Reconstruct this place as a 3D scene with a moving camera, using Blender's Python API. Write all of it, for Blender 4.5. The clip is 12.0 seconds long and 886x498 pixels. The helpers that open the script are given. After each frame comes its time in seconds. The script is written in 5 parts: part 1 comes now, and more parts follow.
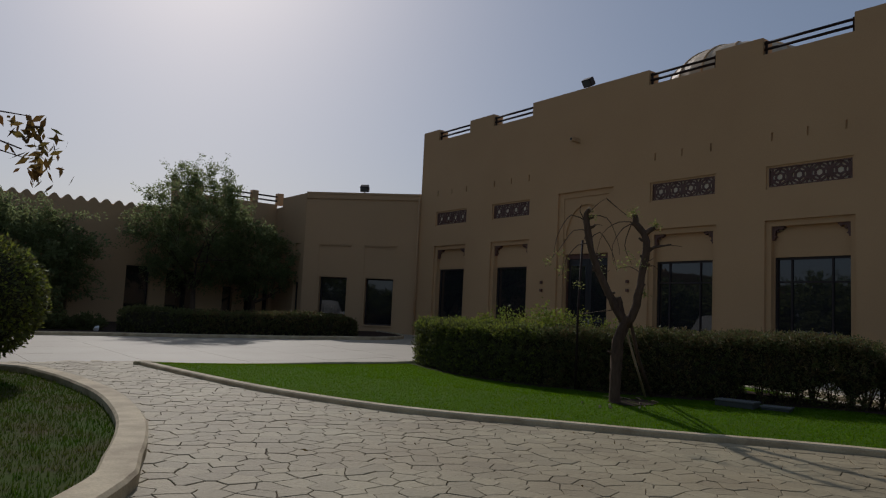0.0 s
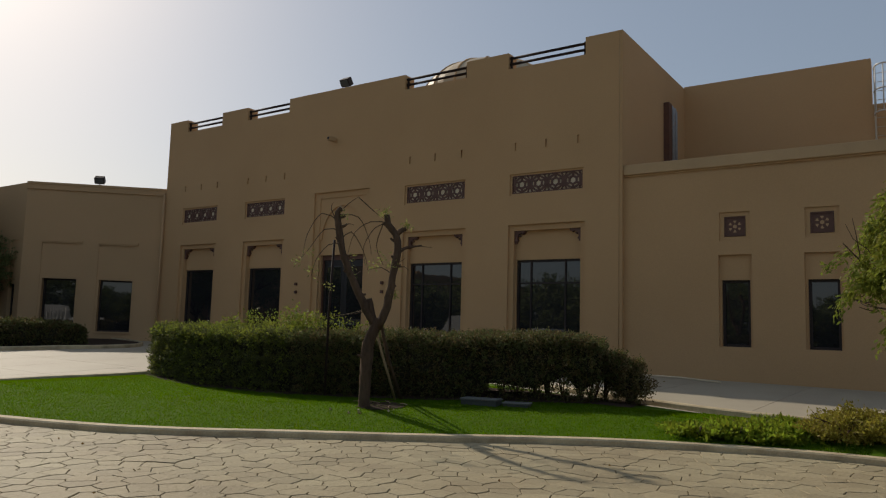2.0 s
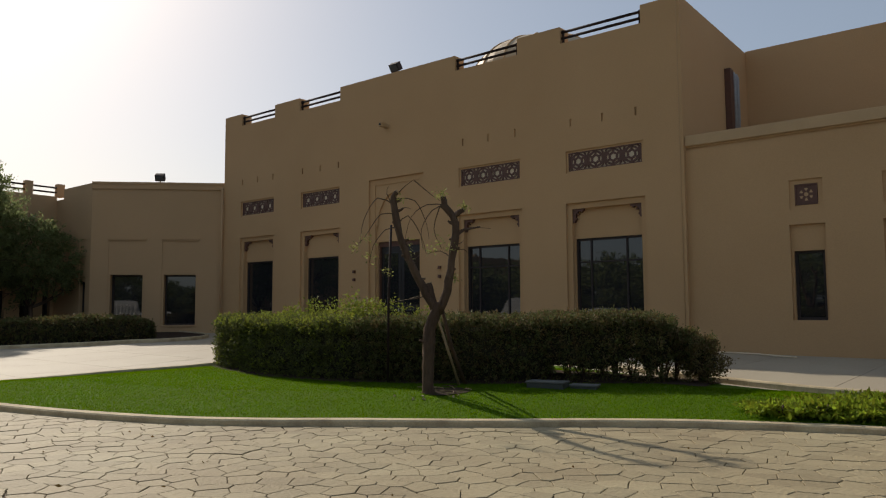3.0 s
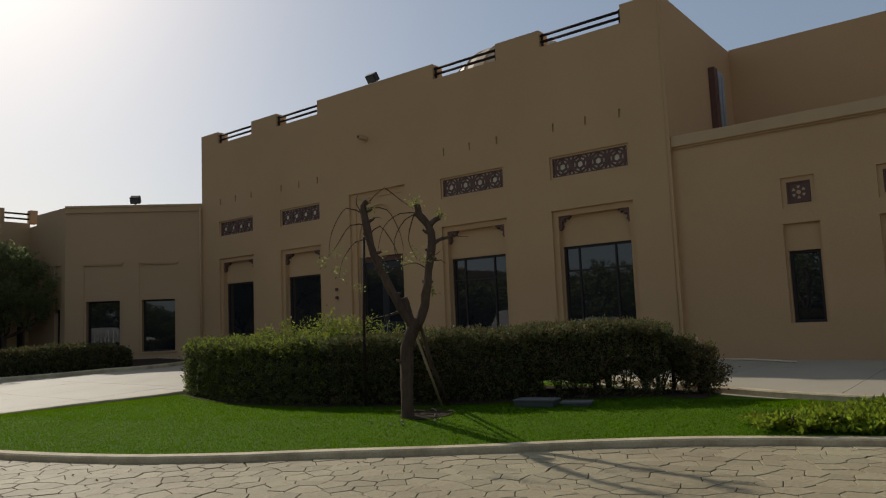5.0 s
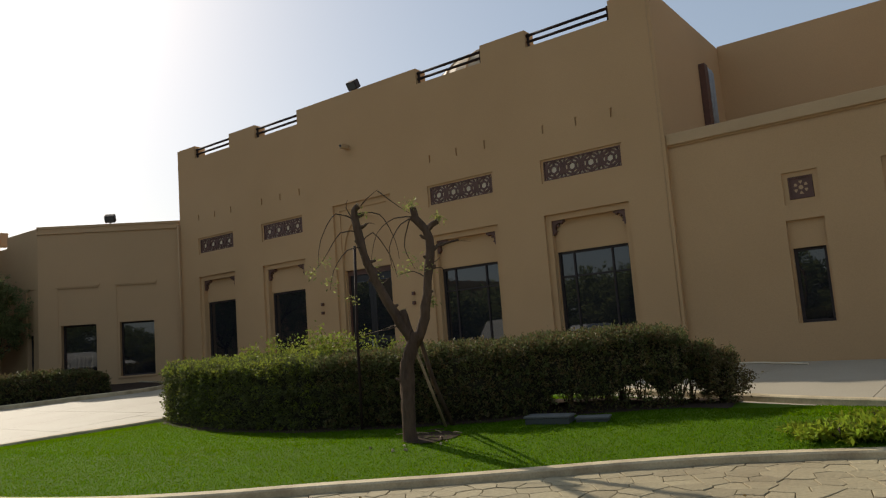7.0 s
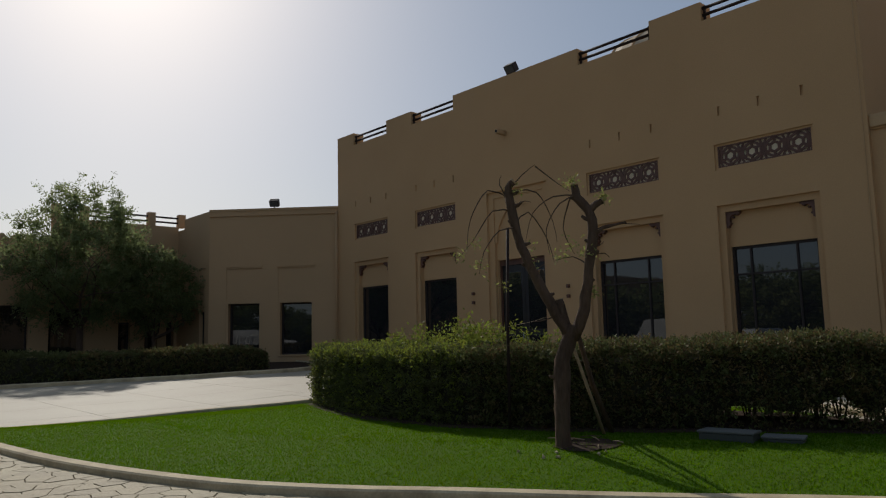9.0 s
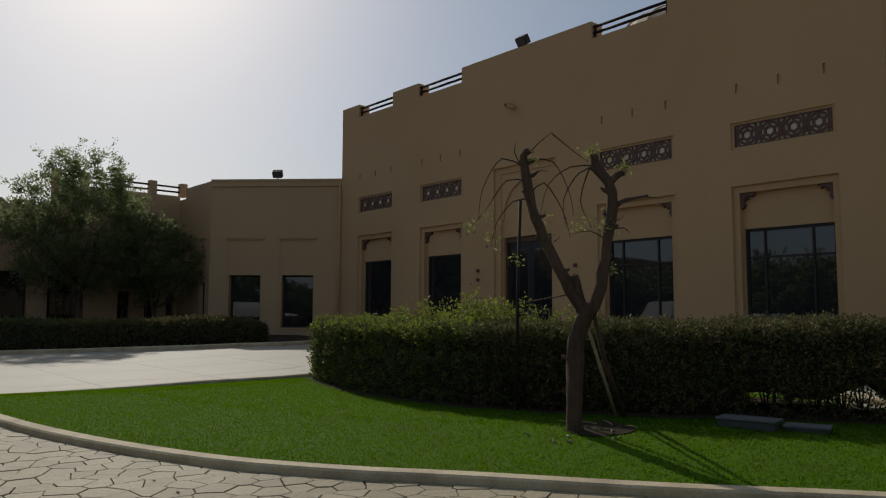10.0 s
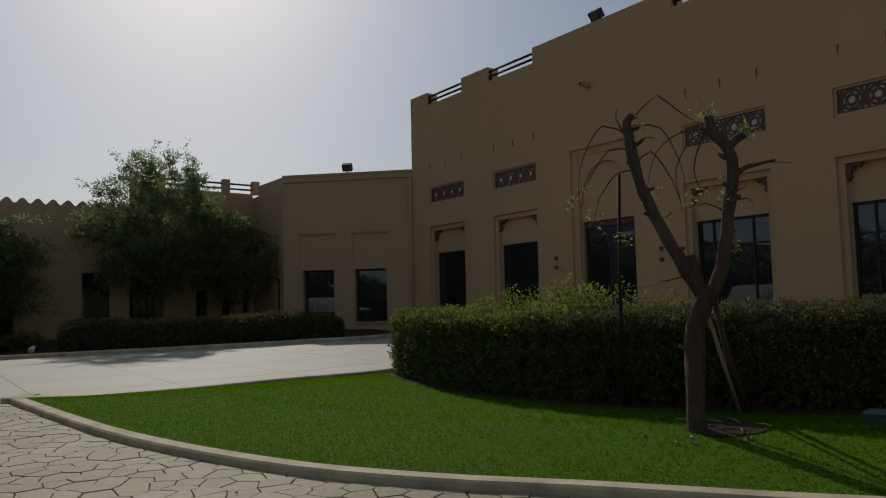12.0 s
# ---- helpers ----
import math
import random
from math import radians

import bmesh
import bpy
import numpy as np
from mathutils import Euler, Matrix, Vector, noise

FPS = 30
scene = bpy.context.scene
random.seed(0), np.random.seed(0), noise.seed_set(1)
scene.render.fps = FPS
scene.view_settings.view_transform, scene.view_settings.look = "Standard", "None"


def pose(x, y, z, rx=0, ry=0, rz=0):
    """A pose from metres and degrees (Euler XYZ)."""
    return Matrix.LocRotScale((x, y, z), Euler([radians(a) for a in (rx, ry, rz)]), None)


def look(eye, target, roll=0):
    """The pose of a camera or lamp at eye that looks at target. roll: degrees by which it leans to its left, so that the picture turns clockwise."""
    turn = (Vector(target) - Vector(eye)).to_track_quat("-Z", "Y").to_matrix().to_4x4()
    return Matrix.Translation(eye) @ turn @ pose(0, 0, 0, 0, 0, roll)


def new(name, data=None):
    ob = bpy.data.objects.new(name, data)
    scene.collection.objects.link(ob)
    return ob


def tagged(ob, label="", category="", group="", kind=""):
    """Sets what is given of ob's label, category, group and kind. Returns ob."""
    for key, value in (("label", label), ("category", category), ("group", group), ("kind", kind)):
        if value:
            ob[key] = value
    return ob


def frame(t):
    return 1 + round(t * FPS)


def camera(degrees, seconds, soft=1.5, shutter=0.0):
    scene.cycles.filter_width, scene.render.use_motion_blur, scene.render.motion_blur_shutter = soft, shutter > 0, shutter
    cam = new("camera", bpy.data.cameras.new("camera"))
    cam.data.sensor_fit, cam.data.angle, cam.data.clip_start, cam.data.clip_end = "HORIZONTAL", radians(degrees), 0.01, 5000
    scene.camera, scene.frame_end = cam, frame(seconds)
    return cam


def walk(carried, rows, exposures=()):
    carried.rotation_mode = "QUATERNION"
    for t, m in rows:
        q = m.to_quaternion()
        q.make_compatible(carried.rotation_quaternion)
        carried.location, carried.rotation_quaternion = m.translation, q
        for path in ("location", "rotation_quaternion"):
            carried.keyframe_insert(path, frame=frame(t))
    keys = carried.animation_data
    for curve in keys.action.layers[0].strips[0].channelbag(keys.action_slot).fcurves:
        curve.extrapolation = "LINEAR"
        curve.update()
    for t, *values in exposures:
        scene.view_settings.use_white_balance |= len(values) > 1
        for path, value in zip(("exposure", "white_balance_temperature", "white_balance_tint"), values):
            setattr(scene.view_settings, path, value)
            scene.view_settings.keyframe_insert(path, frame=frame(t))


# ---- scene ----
cam = camera(61.9, 12.0, soft=1.2)
PATH = [
    (0, (0.007, -0.069, 1.468), (1.213, 1.516, 1.649), 2.7),
    (0.5, (0.072, -0.079, 1.467), (1.342, 1.446, 1.715), -2.1),
    (1, (0.315, -0.068, 1.461), (1.656, 1.406, 1.629), -1.5),
    (1.5, (0.411, 0.042, 1.473), (1.948, 1.31, 1.646), -2.4),
    (2, (0.51, 0.209, 1.496), (2.156, 1.326, 1.706), 1.6),
    (2.5, (0.656, 0.475, 1.494), (2.341, 1.529, 1.718), 1.6),
    (3, (0.699, 0.417, 1.488), (2.26, 1.656, 1.653), -0.3),
    (3.5, (0.896, 0.409, 1.475), (2.504, 1.58, 1.681), -1.1),
    (5.5, (1.624, 0.918, 1.502), (3.193, 2.142, 1.704), -2.6),
    (6, (1.793, 1.108, 1.501), (3.406, 2.282, 1.646), 0.3),
    (6.5, (1.937, 1.446, 1.529), (3.67, 2.428, 1.706), -2.1),
    (7, (2.017, 1.484, 1.529), (3.62, 2.656, 1.762), -4.4),
    (7.5, (2.171, 1.553, 1.508), (3.517, 3.014, 1.741), -2.2),
    (9.5, (2.885, 2.362, 1.505), (4.207, 3.845, 1.736), -1.0),
    (10, (2.991, 2.559, 1.479), (4.316, 4.046, 1.655), 0.2),
    (10.5, (3.025, 2.832, 1.532), (4.488, 4.176, 1.763), -1.5),
    (11, (3.091, 2.963, 1.529), (4.416, 4.439, 1.786), -3.1),
    (11.5, (3.169, 3.092, 1.501), (4.283, 4.737, 1.725), -3.0),
    (12, (3.291, 3.318, 1.462), (4.475, 4.923, 1.617), -1.3),
]
EXPOSURE = [(0.0, -0.74, 6050, 14), (0.5, -0.5, 6300, 14), (1.0, -0.77, 6050, 14), (1.5, -0.2, 6550, 11), (2.0, -0.06, 6900, 11), (2.5, 0.25, 7350, 13), (3.0, 0.15, 6950, 12), (3.5, -0.03, 6750, 11),
            (5.5, -0.13, 6550, 10), (6.5, 0.42, 7250, 11), (7.0, 0.38, 6900, 10), (7.5, -0.32, 6500, 11), (9.5, -0.36, 6350, 10), (10.0, -0.42, 6350, 10), (10.5, -0.18, 6450, 12), (11.5, -0.76, 6250, 9), (12.0, -0.68, 6200, 10)]
walk(cam, [(t, look(eye, target, roll)) for t, eye, target, roll in PATH], EXPOSURE)

# ---- world and sun ----
SUN_AZ, SUN_EL = 17.5, 33.5          # degrees from +y towards +x, and above the horizon
world = bpy.data.worlds.new("world")
scene.world = world
world.use_nodes = True
wt = world.node_tree
sky = wt.nodes.new("ShaderNodeTexSky")
sky.sky_type = "NISHITA"
sky.sun_disc = False
sky.sun_elevation, sky.sun_rotation = radians(SUN_EL), radians(SUN_AZ)
sky.air_density, sky.dust_density, sky.ozone_density = 1.0, 1.6, 1.0
haze = wt.nodes.new("ShaderNodeMix")           # a thick, even desert haze over the clear sky
haze.data_type = "RGBA"
haze.inputs["Factor"].default_value = 0.52
haze.inputs["B"].default_value = (2.75, 3.4, 4.25, 1)
wt.links.new(sky.outputs["Color"], haze.inputs["A"])
wt.links.new(haze.outputs["Result"], wt.nodes["Background"].inputs["Color"])
wt.nodes["Background"].inputs["Strength"].default_value = 0.10
sun = new("sun", bpy.data.lights.new("sun", "SUN"))
sun.data.energy, sun.data.angle, sun.data.color = 3.05, radians(1.0), (1.0, 0.93, 0.82)
toward = Vector((math.sin(radians(SUN_AZ)) * math.cos(radians(SUN_EL)), math.cos(radians(SUN_AZ)) * math.cos(radians(SUN_EL)), math.sin(radians(SUN_EL))))
sun.matrix_world = look(toward * 60, (0, 0, 0))


# ---- materials ----
def material(name, colour, rough=0.8, vary=0.12, scale=2.0, grain=0.15, grain_scale=60.0, bump=0.2, second=None, metal=0.0,
             island=0.0, random=0.0, leaf=0.0, spec=0.5, stretch=(1, 1, 1), relief_depth=0.01):
    """A procedural surface: base colour, stains at a large scale, grain and bump at a fine one, and a tint from piece to piece."""
    m = bpy.data.materials.new(name)
    m.use_nodes = True
    t = m.node_tree
    b = t.nodes["Principled BSDF"]
    b.inputs["Roughness"].default_value, b.inputs["Metallic"].default_value = rough, metal
    b.inputs["Specular IOR Level"].default_value = spec
    co = t.nodes.new("ShaderNodeTexCoord")
    mp = t.nodes.new("ShaderNodeMapping")
    mp.inputs["Scale"].default_value = stretch
    geo = t.nodes.new("ShaderNodeNewGeometry")
    t.links.new(geo.outputs["Position"], mp.inputs["Vector"])
    big = t.nodes.new("ShaderNodeTexNoise")
    big.inputs["Scale"].default_value, big.inputs["Detail"].default_value = scale, 5
    fine = t.nodes.new("ShaderNodeTexNoise")
    fine.inputs["Scale"].default_value, fine.inputs["Detail"].default_value = grain_scale, 3
    for n in (big, fine):
        t.links.new(mp.outputs["Vector"], n.inputs["Vector"])
    two = second or tuple(c * 0.6 for c in colour)
    mix = t.nodes.new("ShaderNodeMix")
    mix.data_type = "RGBA"
    mix.inputs["A"].default_value, mix.inputs["B"].default_value = (*colour, 1), (*two, 1)
    ramp = t.nodes.new("ShaderNodeMapRange")
    ramp.inputs["From Min"].default_value, ramp.inputs["From Max"].default_value = 0.35, 0.75
    ramp.inputs["To Max"].default_value = vary * 4
    t.links.new(big.outputs["Fac"], ramp.inputs["Value"])
    t.links.new(ramp.outputs["Result"], mix.inputs["Factor"])
    val = t.nodes.new("ShaderNodeMapRange")
    val.inputs["To Min"].default_value, val.inputs["To Max"].default_value = 1 - grain, 1 + grain
    t.links.new(fine.outputs["Fac"], val.inputs["Value"])
    hsv = t.nodes.new("ShaderNodeHueSaturation")
    t.links.new(mix.outputs["Result"], hsv.inputs["Color"])
    last = val.outputs["Result"]
    for amount, source in ((island, geo.outputs["Random Per Island"]), (random, None)):
        if amount:
            if source is None:
                source = t.nodes.new("ShaderNodeObjectInfo").outputs["Random"]
            r = t.nodes.new("ShaderNodeMapRange")
            r.inputs["To Min"].default_value, r.inputs["To Max"].default_value = 1 - amount, 1 + amount
            mul = t.nodes.new("ShaderNodeMath")
            mul.operation = "MULTIPLY"
            t.links.new(source, r.inputs["Value"])
            t.links.new(r.outputs["Result"], mul.inputs[0])
            t.links.new(last, mul.inputs[1])
            last = mul.outputs["Value"]
            if leaf:
                hue = t.nodes.new("ShaderNodeMapRange")
                hue.inputs["To Min"].default_value, hue.inputs["To Max"].default_value = 0.485, 0.52
                t.links.new(source, hue.inputs["Value"])
                t.links.new(hue.outputs["Result"], hsv.inputs["Hue"])
    t.links.new(last, hsv.inputs["Value"])
    t.links.new(hsv.outputs["Color"], b.inputs["Base Color"])
    if bump:
        bp = t.nodes.new("ShaderNodeBump")
        bp.inputs["Strength"].default_value, bp.inputs["Distance"].default_value = bump, relief_depth
        t.links.new(fine.outputs["Fac"], bp.inputs["Height"])
        t.links.new(bp.outputs["Normal"], b.inputs["Normal"])
    if leaf:
        tr = t.nodes.new("ShaderNodeBsdfTranslucent")
        t.links.new(hsv.outputs["Color"], tr.inputs["Color"])
        ms = t.nodes.new("ShaderNodeMixShader")
        ms.inputs["Fac"].default_value = leaf
        t.links.new(b.outputs["BSDF"], ms.inputs[1])
        t.links.new(tr.outputs["BSDF"], ms.inputs[2])
        t.links.new(ms.outputs["Shader"], t.nodes["Material Output"].inputs["Surface"])
    return m


STUCCO = material("stucco", (0.535, 0.332, 0.168), 0.92, 0.14, 0.30, 0.10, 38, 0.4, (0.45, 0.273, 0.132), spec=0.2)
STUCCO_FAR = material("stucco_far", (0.51, 0.325, 0.175), 0.92, 0.12, 0.4, 0.08, 45, 0.3, (0.42, 0.28, 0.15), spec=0.2)
TRIMM = material("stucco_trim", (0.53, 0.35, 0.185), 0.88, 0.10, 0.8, 0.08, 50, 0.2)
CREAM = material("cream_plaster", (0.72, 0.60, 0.42), 0.8, 0.1, 2, 0.08, 50, 0.1)
LATTICE = material("carved_wood", (0.125, 0.054, 0.034), 0.6, 0.15, 6, 0.2, 80, 0.2)
DARKMET = material("dark_metal", (0.038, 0.027, 0.024), 0.6, 0.1, 4, 0.15, 60, 0.05, spec=0.3)
RAILM = material("rail_paint", (0.035, 0.022, 0.018), 0.75, 0.1, 4, 0.15, 60, 0.05, spec=0.15)
WHITEM = material("white_metal", (0.62, 0.61, 0.58), 0.45, 0.06, 5, 0.06, 60, 0.05)
# stiles and rungs of the white ladder, their shade put into a tan colour
SHADED_LADDERM = material("shaded_ladder_white", (0.55, 0.48, 0.37), 0.6, 0.1, 5, 0.1, 60, 0.05)
GREYM = material("grey_metal", (0.30, 0.30, 0.30), 0.4, 0.1, 5, 0.1, 60, 0.05, metal=0.15)
KERB = material("kerb_concrete", (0.57, 0.465, 0.29), 0.85, 0.22, 2.6, 0.24, 40, 0.6, (0.29, 0.215, 0.125))
STONE = material("stamped_stone", (0.355, 0.300, 0.186), 0.70, 0.20, 0.7, 0.18, 22, 0.6, (0.265, 0.205, 0.12), random=0.12, spec=0.22, relief_depth=0.02)
STONE_REST = material("stamped_stone_rest", (0.355, 0.300, 0.186), 0.70, 0.20, 0.7, 0.18, 22, 0.6, (0.265, 0.205, 0.12), island=0.12, spec=0.22, relief_depth=0.02)
GROUT = material("joint_sand", (0.11, 0.08, 0.05), 0.95, 0.2, 3, 0.3, 50, 0.4)
ROAD = material("smooth_paving", (0.38, 0.335, 0.25), 0.7, 0.16, 0.6, 0.14, 30, 0.25, (0.32, 0.27, 0.20), spec=0.35)
SOIL = material("soil", (0.055, 0.036, 0.025), 0.95, 0.2, 4, 0.35, 30, 0.6, spec=0.1)
SAND = material("sandy_ground", (0.36, 0.28, 0.19), 0.95, 0.15, 0.3, 0.2, 12, 0.3)
TURF = material("turf", (0.066, 0.132, 0.003), 0.95, 0.2, 1.2, 0.15, 45, 0.3, (0.072, 0.118, 0.012), spec=0.1)
BLADE = material("grass_blade", (0.094, 0.182, 0.002), 0.95, 0.16, 0.7, 0.1, 10, 0, (0.105, 0.178, 0.003), island=0.05, leaf=0.76, spec=0.0)
# side lawn: shade is put into these darker greens, with brown patches
SHADED_TURF = material("shaded_turf", (0.045, 0.075, 0.010), 0.95, 0.22, 1.6, 0.3, 40, 0.4, (0.075, 0.055, 0.03), spec=0.05)
SHADED_BLADE = material("shaded_blade", (0.05, 0.10, 0.006), 0.95, 0.22, 1.6, 0.1, 10, 0, (0.10, 0.095, 0.025), island=0.1, leaf=0.4, spec=0.0)
HEDGE = material("hedge_leaf", (0.12, 0.13, 0.046), 0.65, 0.2, 1.2, 0.1, 10, 0, (0.10, 0.10, 0.04), island=0.3, leaf=0.35, spec=0.12)
LIME = material("lime_leaf", (0.23, 0.25, 0.04), 0.6, 0.2, 1.5, 0.1, 10, 0, (0.14, 0.18, 0.03), island=0.3, leaf=0.5, spec=0.2)
RUSSET = material("russet_leaf", (0.17, 0.12, 0.055), 0.6, 0.2, 2, 0.1, 10, 0, (0.12, 0.10, 0.045), island=0.4, leaf=0.3, spec=0.12)
TREELEAF = material("tree_leaf", (0.24, 0.27, 0.115), 0.6, 0.2, 0.6, 0.1, 10, 0, (0.18, 0.21, 0.09), island=0.3, leaf=0.72, spec=0.3)
GREENLEAF = material("groundcover_leaf", (0.25, 0.31, 0.03), 0.6, 0.2, 2, 0.1, 10, 0, (0.17, 0.22, 0.02), island=0.35, leaf=0.55, spec=0.12)
SPROUT = material("sprout_leaf", (0.30, 0.29, 0.10), 0.6, 0.2, 3, 0.1, 10, 0, (0.26, 0.28, 0.07), island=0.3, leaf=0.45, spec=0.1)
YELLOWLEAF = material("yellow_leaf", (0.30, 0.25, 0.045), 0.6, 0.2, 2, 0.1, 10, 0, (0.22, 0.19, 0.03), island=0.35, leaf=0.4, spec=0.2)
DRYLEAF = material("dry_leaf", (0.20, 0.10, 0.035), 0.7, 0.2, 3, 0.1, 10, 0, (0.13, 0.12, 0.03), island=0.4, leaf=0.4, spec=0.2)
BARK = material("bark", (0.115, 0.076, 0.052), 0.92, 0.22, 4, 0.45, 28, 1.0, (0.06, 0.04, 0.03), stretch=(1, 1, 0.3), spec=0.1, relief_depth=0.04)
CUT = material("cut_wood", (0.38, 0.27, 0.16), 0.85, 0.15, 8, 0.2, 60, 0.3)
# filler inside hedges and topiary; the shade between leaves is in its dark colour
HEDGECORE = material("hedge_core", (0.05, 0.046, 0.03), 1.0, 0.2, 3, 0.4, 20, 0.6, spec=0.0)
PLASTIC = material("green_grey_plastic", (0.06, 0.066, 0.058), 0.6, 0.12, 6, 0.15, 50, 0.1)
PALE = material("grey_lid", (0.12, 0.122, 0.112), 0.65, 0.1, 6, 0.1, 50, 0.1)
WHITE = material("white_plastic", (0.8, 0.8, 0.78), 0.5, 0.05, 6, 0.05, 50, 0.1)
DOME = material("dome_tile", (0.50, 0.38, 0.24), 0.6, 0.12, 2, 0.1, 40, 0.2)
DOORM = material("dark_door", (0.018, 0.014, 0.013), 0.4, 0.1, 5, 0.2, 50, 0.1)


def glass(name, tint=(0.018, 0.018, 0.020), rough=0.015):
    m = bpy.data.materials.new(name)
    m.use_nodes = True
    b = m.node_tree.nodes["Principled BSDF"]
    b.inputs["Base Color"].default_value = (*tint, 1)
    b.inputs["Roughness"].default_value = rough
    b.inputs["IOR"].default_value = 1.62
    b.inputs["Coat Weight"].default_value = 0.6
    b.inputs["Coat Roughness"].default_value = 0.02
    t = m.node_tree
    n = t.nodes.new("ShaderNodeTexNoise")
    n.inputs["Scale"].default_value = 0.9
    bp = t.nodes.new("ShaderNodeBump")
    bp.inputs["Strength"].default_value, bp.inputs["Distance"].default_value = 0.12, 0.02
    t.links.new(n.outputs["Fac"], bp.inputs["Height"])
    t.links.new(bp.outputs["Normal"], b.inputs["Normal"])
    return m


GLASS = glass("tinted_glass")
LENS = glass("lamp_glass", (0.12, 0.12, 0.12), 0.1)


# ---- mesh helpers ----
def mesh_of(name, bm, *mats):
    me = bpy.data.meshes.new(name)
    bm.normal_update()
    bm.to_mesh(me)
    bm.free()
    for m in mats:
        me.materials.append(m)
    return me


def empty(name, at):
    ob = new(name)
    ob.location = at
    ob.empty_display_size = 0.2
    return ob


def part(name, bm, mat, parent, label=""):
    """One mesh, in world coordinates, under a thing or one of its parts."""
    me = mesh_of(name, bm, mat) if isinstance(bm, bmesh.types.BMesh) else bm
    ob = new(name, me)
    ob.parent = parent
    ob.matrix_parent_inverse = Matrix.Translation(-Vector(parent.location)) if parent.parent is None else Matrix.Identity(4)
    return tagged(ob, label)


def solid(name, bm, mat, label, category, kind="", group=""):
    return tagged(new(name, mesh_of(name, bm, mat)), label, category, group, kind)


def box(bm, x0, x1, y0, y1, z0, z1, m=None, bevel=0.0):
    g = bmesh.ops.create_cube(bm, size=1)
    vs = g["verts"]
    for v in vs:
        v.co = Vector(((x0 + x1) / 2 + v.co.x * (x1 - x0), (y0 + y1) / 2 + v.co.y * (y1 - y0), (z0 + z1) / 2 + v.co.z * (z1 - z0)))
    if bevel:
        es = list({e for v in vs for e in v.link_edges})
        vs = bmesh.ops.bevel(bm, geom=es, offset=bevel, segments=2, affect="EDGES", profile=0.6)["verts"]
    if m is not None:
        bmesh.ops.transform(bm, matrix=m, verts=vs)
    return bm


def tube(bm, points, radii, sides=8, caps=True):
    """A tapered tube along points."""
    pts = [Vector(p) for p in points]
    rings, a = [], None
    for i, p in enumerate(pts):
        d = (pts[min(i + 1, len(pts) - 1)] - pts[max(i - 1, 0)]).normalized()
        a = d.orthogonal().normalized() if a is None else (a - d * a.dot(d)).normalized()
        b = d.cross(a)
        r = radii[i] if isinstance(radii, (list, tuple)) else radii
        rings.append([bm.verts.new(p + r * (math.cos(k * 2 * math.pi / sides) * a + math.sin(k * 2 * math.pi / sides) * b)) for k in range(sides)])
    for r0, r1 in zip(rings, rings[1:]):
        for k in range(sides):
            bm.faces.new((r0[k], r0[(k + 1) % sides], r1[(k + 1) % sides], r1[k])).smooth = sides > 4
    if caps:
        bm.faces.new(rings[0][::-1])
        bm.faces.new(rings[-1])
    return bm


def relief(origin, along, out, thick, rects, air="air"):
    """A wall as a stepped relief. rects (u0, u1, z0, z1, depth): a later one overrides; depth in metres behind the face, or air: nothing there."""
    us = sorted({round(v, 4) for r in rects for v in r[:2]})
    zs = sorted({round(v, 4) for r in rects for v in r[2:4]})
    o, a, n = Vector(origin), Vector(along).normalized(), Vector(out).normalized()
    up = Vector((0, 0, 1))
    bm = bmesh.new()

    def depth(i, j):
        if not (0 <= i < len(us) - 1 and 0 <= j < len(zs) - 1):
            return thick
        u, z = (us[i] + us[i + 1]) / 2, (zs[j] + zs[j + 1]) / 2
        d = thick
        for r in rects:
            if r[0] < u < r[1] and r[2] < z < r[3]:
                d = thick if r[4] == air else r[4]
        return d

    def at(u, z, d):
        return bm.verts.new(o + a * u + up * z - n * d)
    for i in range(len(us) - 1):
        for j in range(len(zs) - 1):
            d = depth(i, j)
            if d >= thick:
                continue
            u0, u1, z0, z1 = us[i], us[i + 1], zs[j], zs[j + 1]
            bm.faces.new((at(u0, z0, d), at(u1, z0, d), at(u1, z1, d), at(u0, z1, d)))
            bm.faces.new((at(u0, z0, thick), at(u0, z1, thick), at(u1, z1, thick), at(u1, z0, thick)))
            for ii, jj, (p, q) in ((i - 1, j, ((u0, z0), (u0, z1))), (i + 1, j, ((u1, z0), (u1, z1))), (i, j - 1, ((u0, z0), (u1, z0))), (i, j + 1, ((u0, z1), (u1, z1)))):
                e = depth(ii, jj)
                if e > d:
                    bm.faces.new((at(*p, d), at(*q, d), at(*q, e), at(*p, e)))
    bmesh.ops.remove_doubles(bm, verts=bm.verts, dist=0.0005)
    bmesh.ops.recalc_face_normals(bm, faces=bm.faces)
    return bm


def smooth_curve(points, step=0.35, closed=False):
    """Points along a Catmull-Rom curve through the given ones."""
    n = len(points)
    out = []
    for i in range(n if closed else n - 1):
        if closed:
            p = [points[(i + k) % n] for k in (-1, 0, 1, 2)]
        else:
            p = [points[max(i - 1, 0)], points[i], points[i + 1], points[min(i + 2, n - 1)]]
        p = [np.array(q, float) for q in p]
        m = max(2, int(np.linalg.norm(p[2] - p[1]) / step))
        for k in range(m):
            t = k / m
            out.append(tuple(0.5 * (2 * p[1] + (p[2] - p[0]) * t + (2 * p[0] - 5 * p[1] + 4 * p[2] - p[3]) * t * t + (3 * p[1] - p[0] - 3 * p[2] + p[3]) * t ** 3)))
    if not closed:
        out.append(tuple(points[-1]))
    return out


def G0(x, y):
    """The even rise of the site, without the step up behind the island."""
    return 0.0085 * max(0.0, x + y - 12.0)


def G(x, y):
    """Height of the paved ground: it rises gently towards the buildings."""
    return G0(x, y) + 0.15 * min(1.0, max(0.0, (x - 10.4) / 4.0))


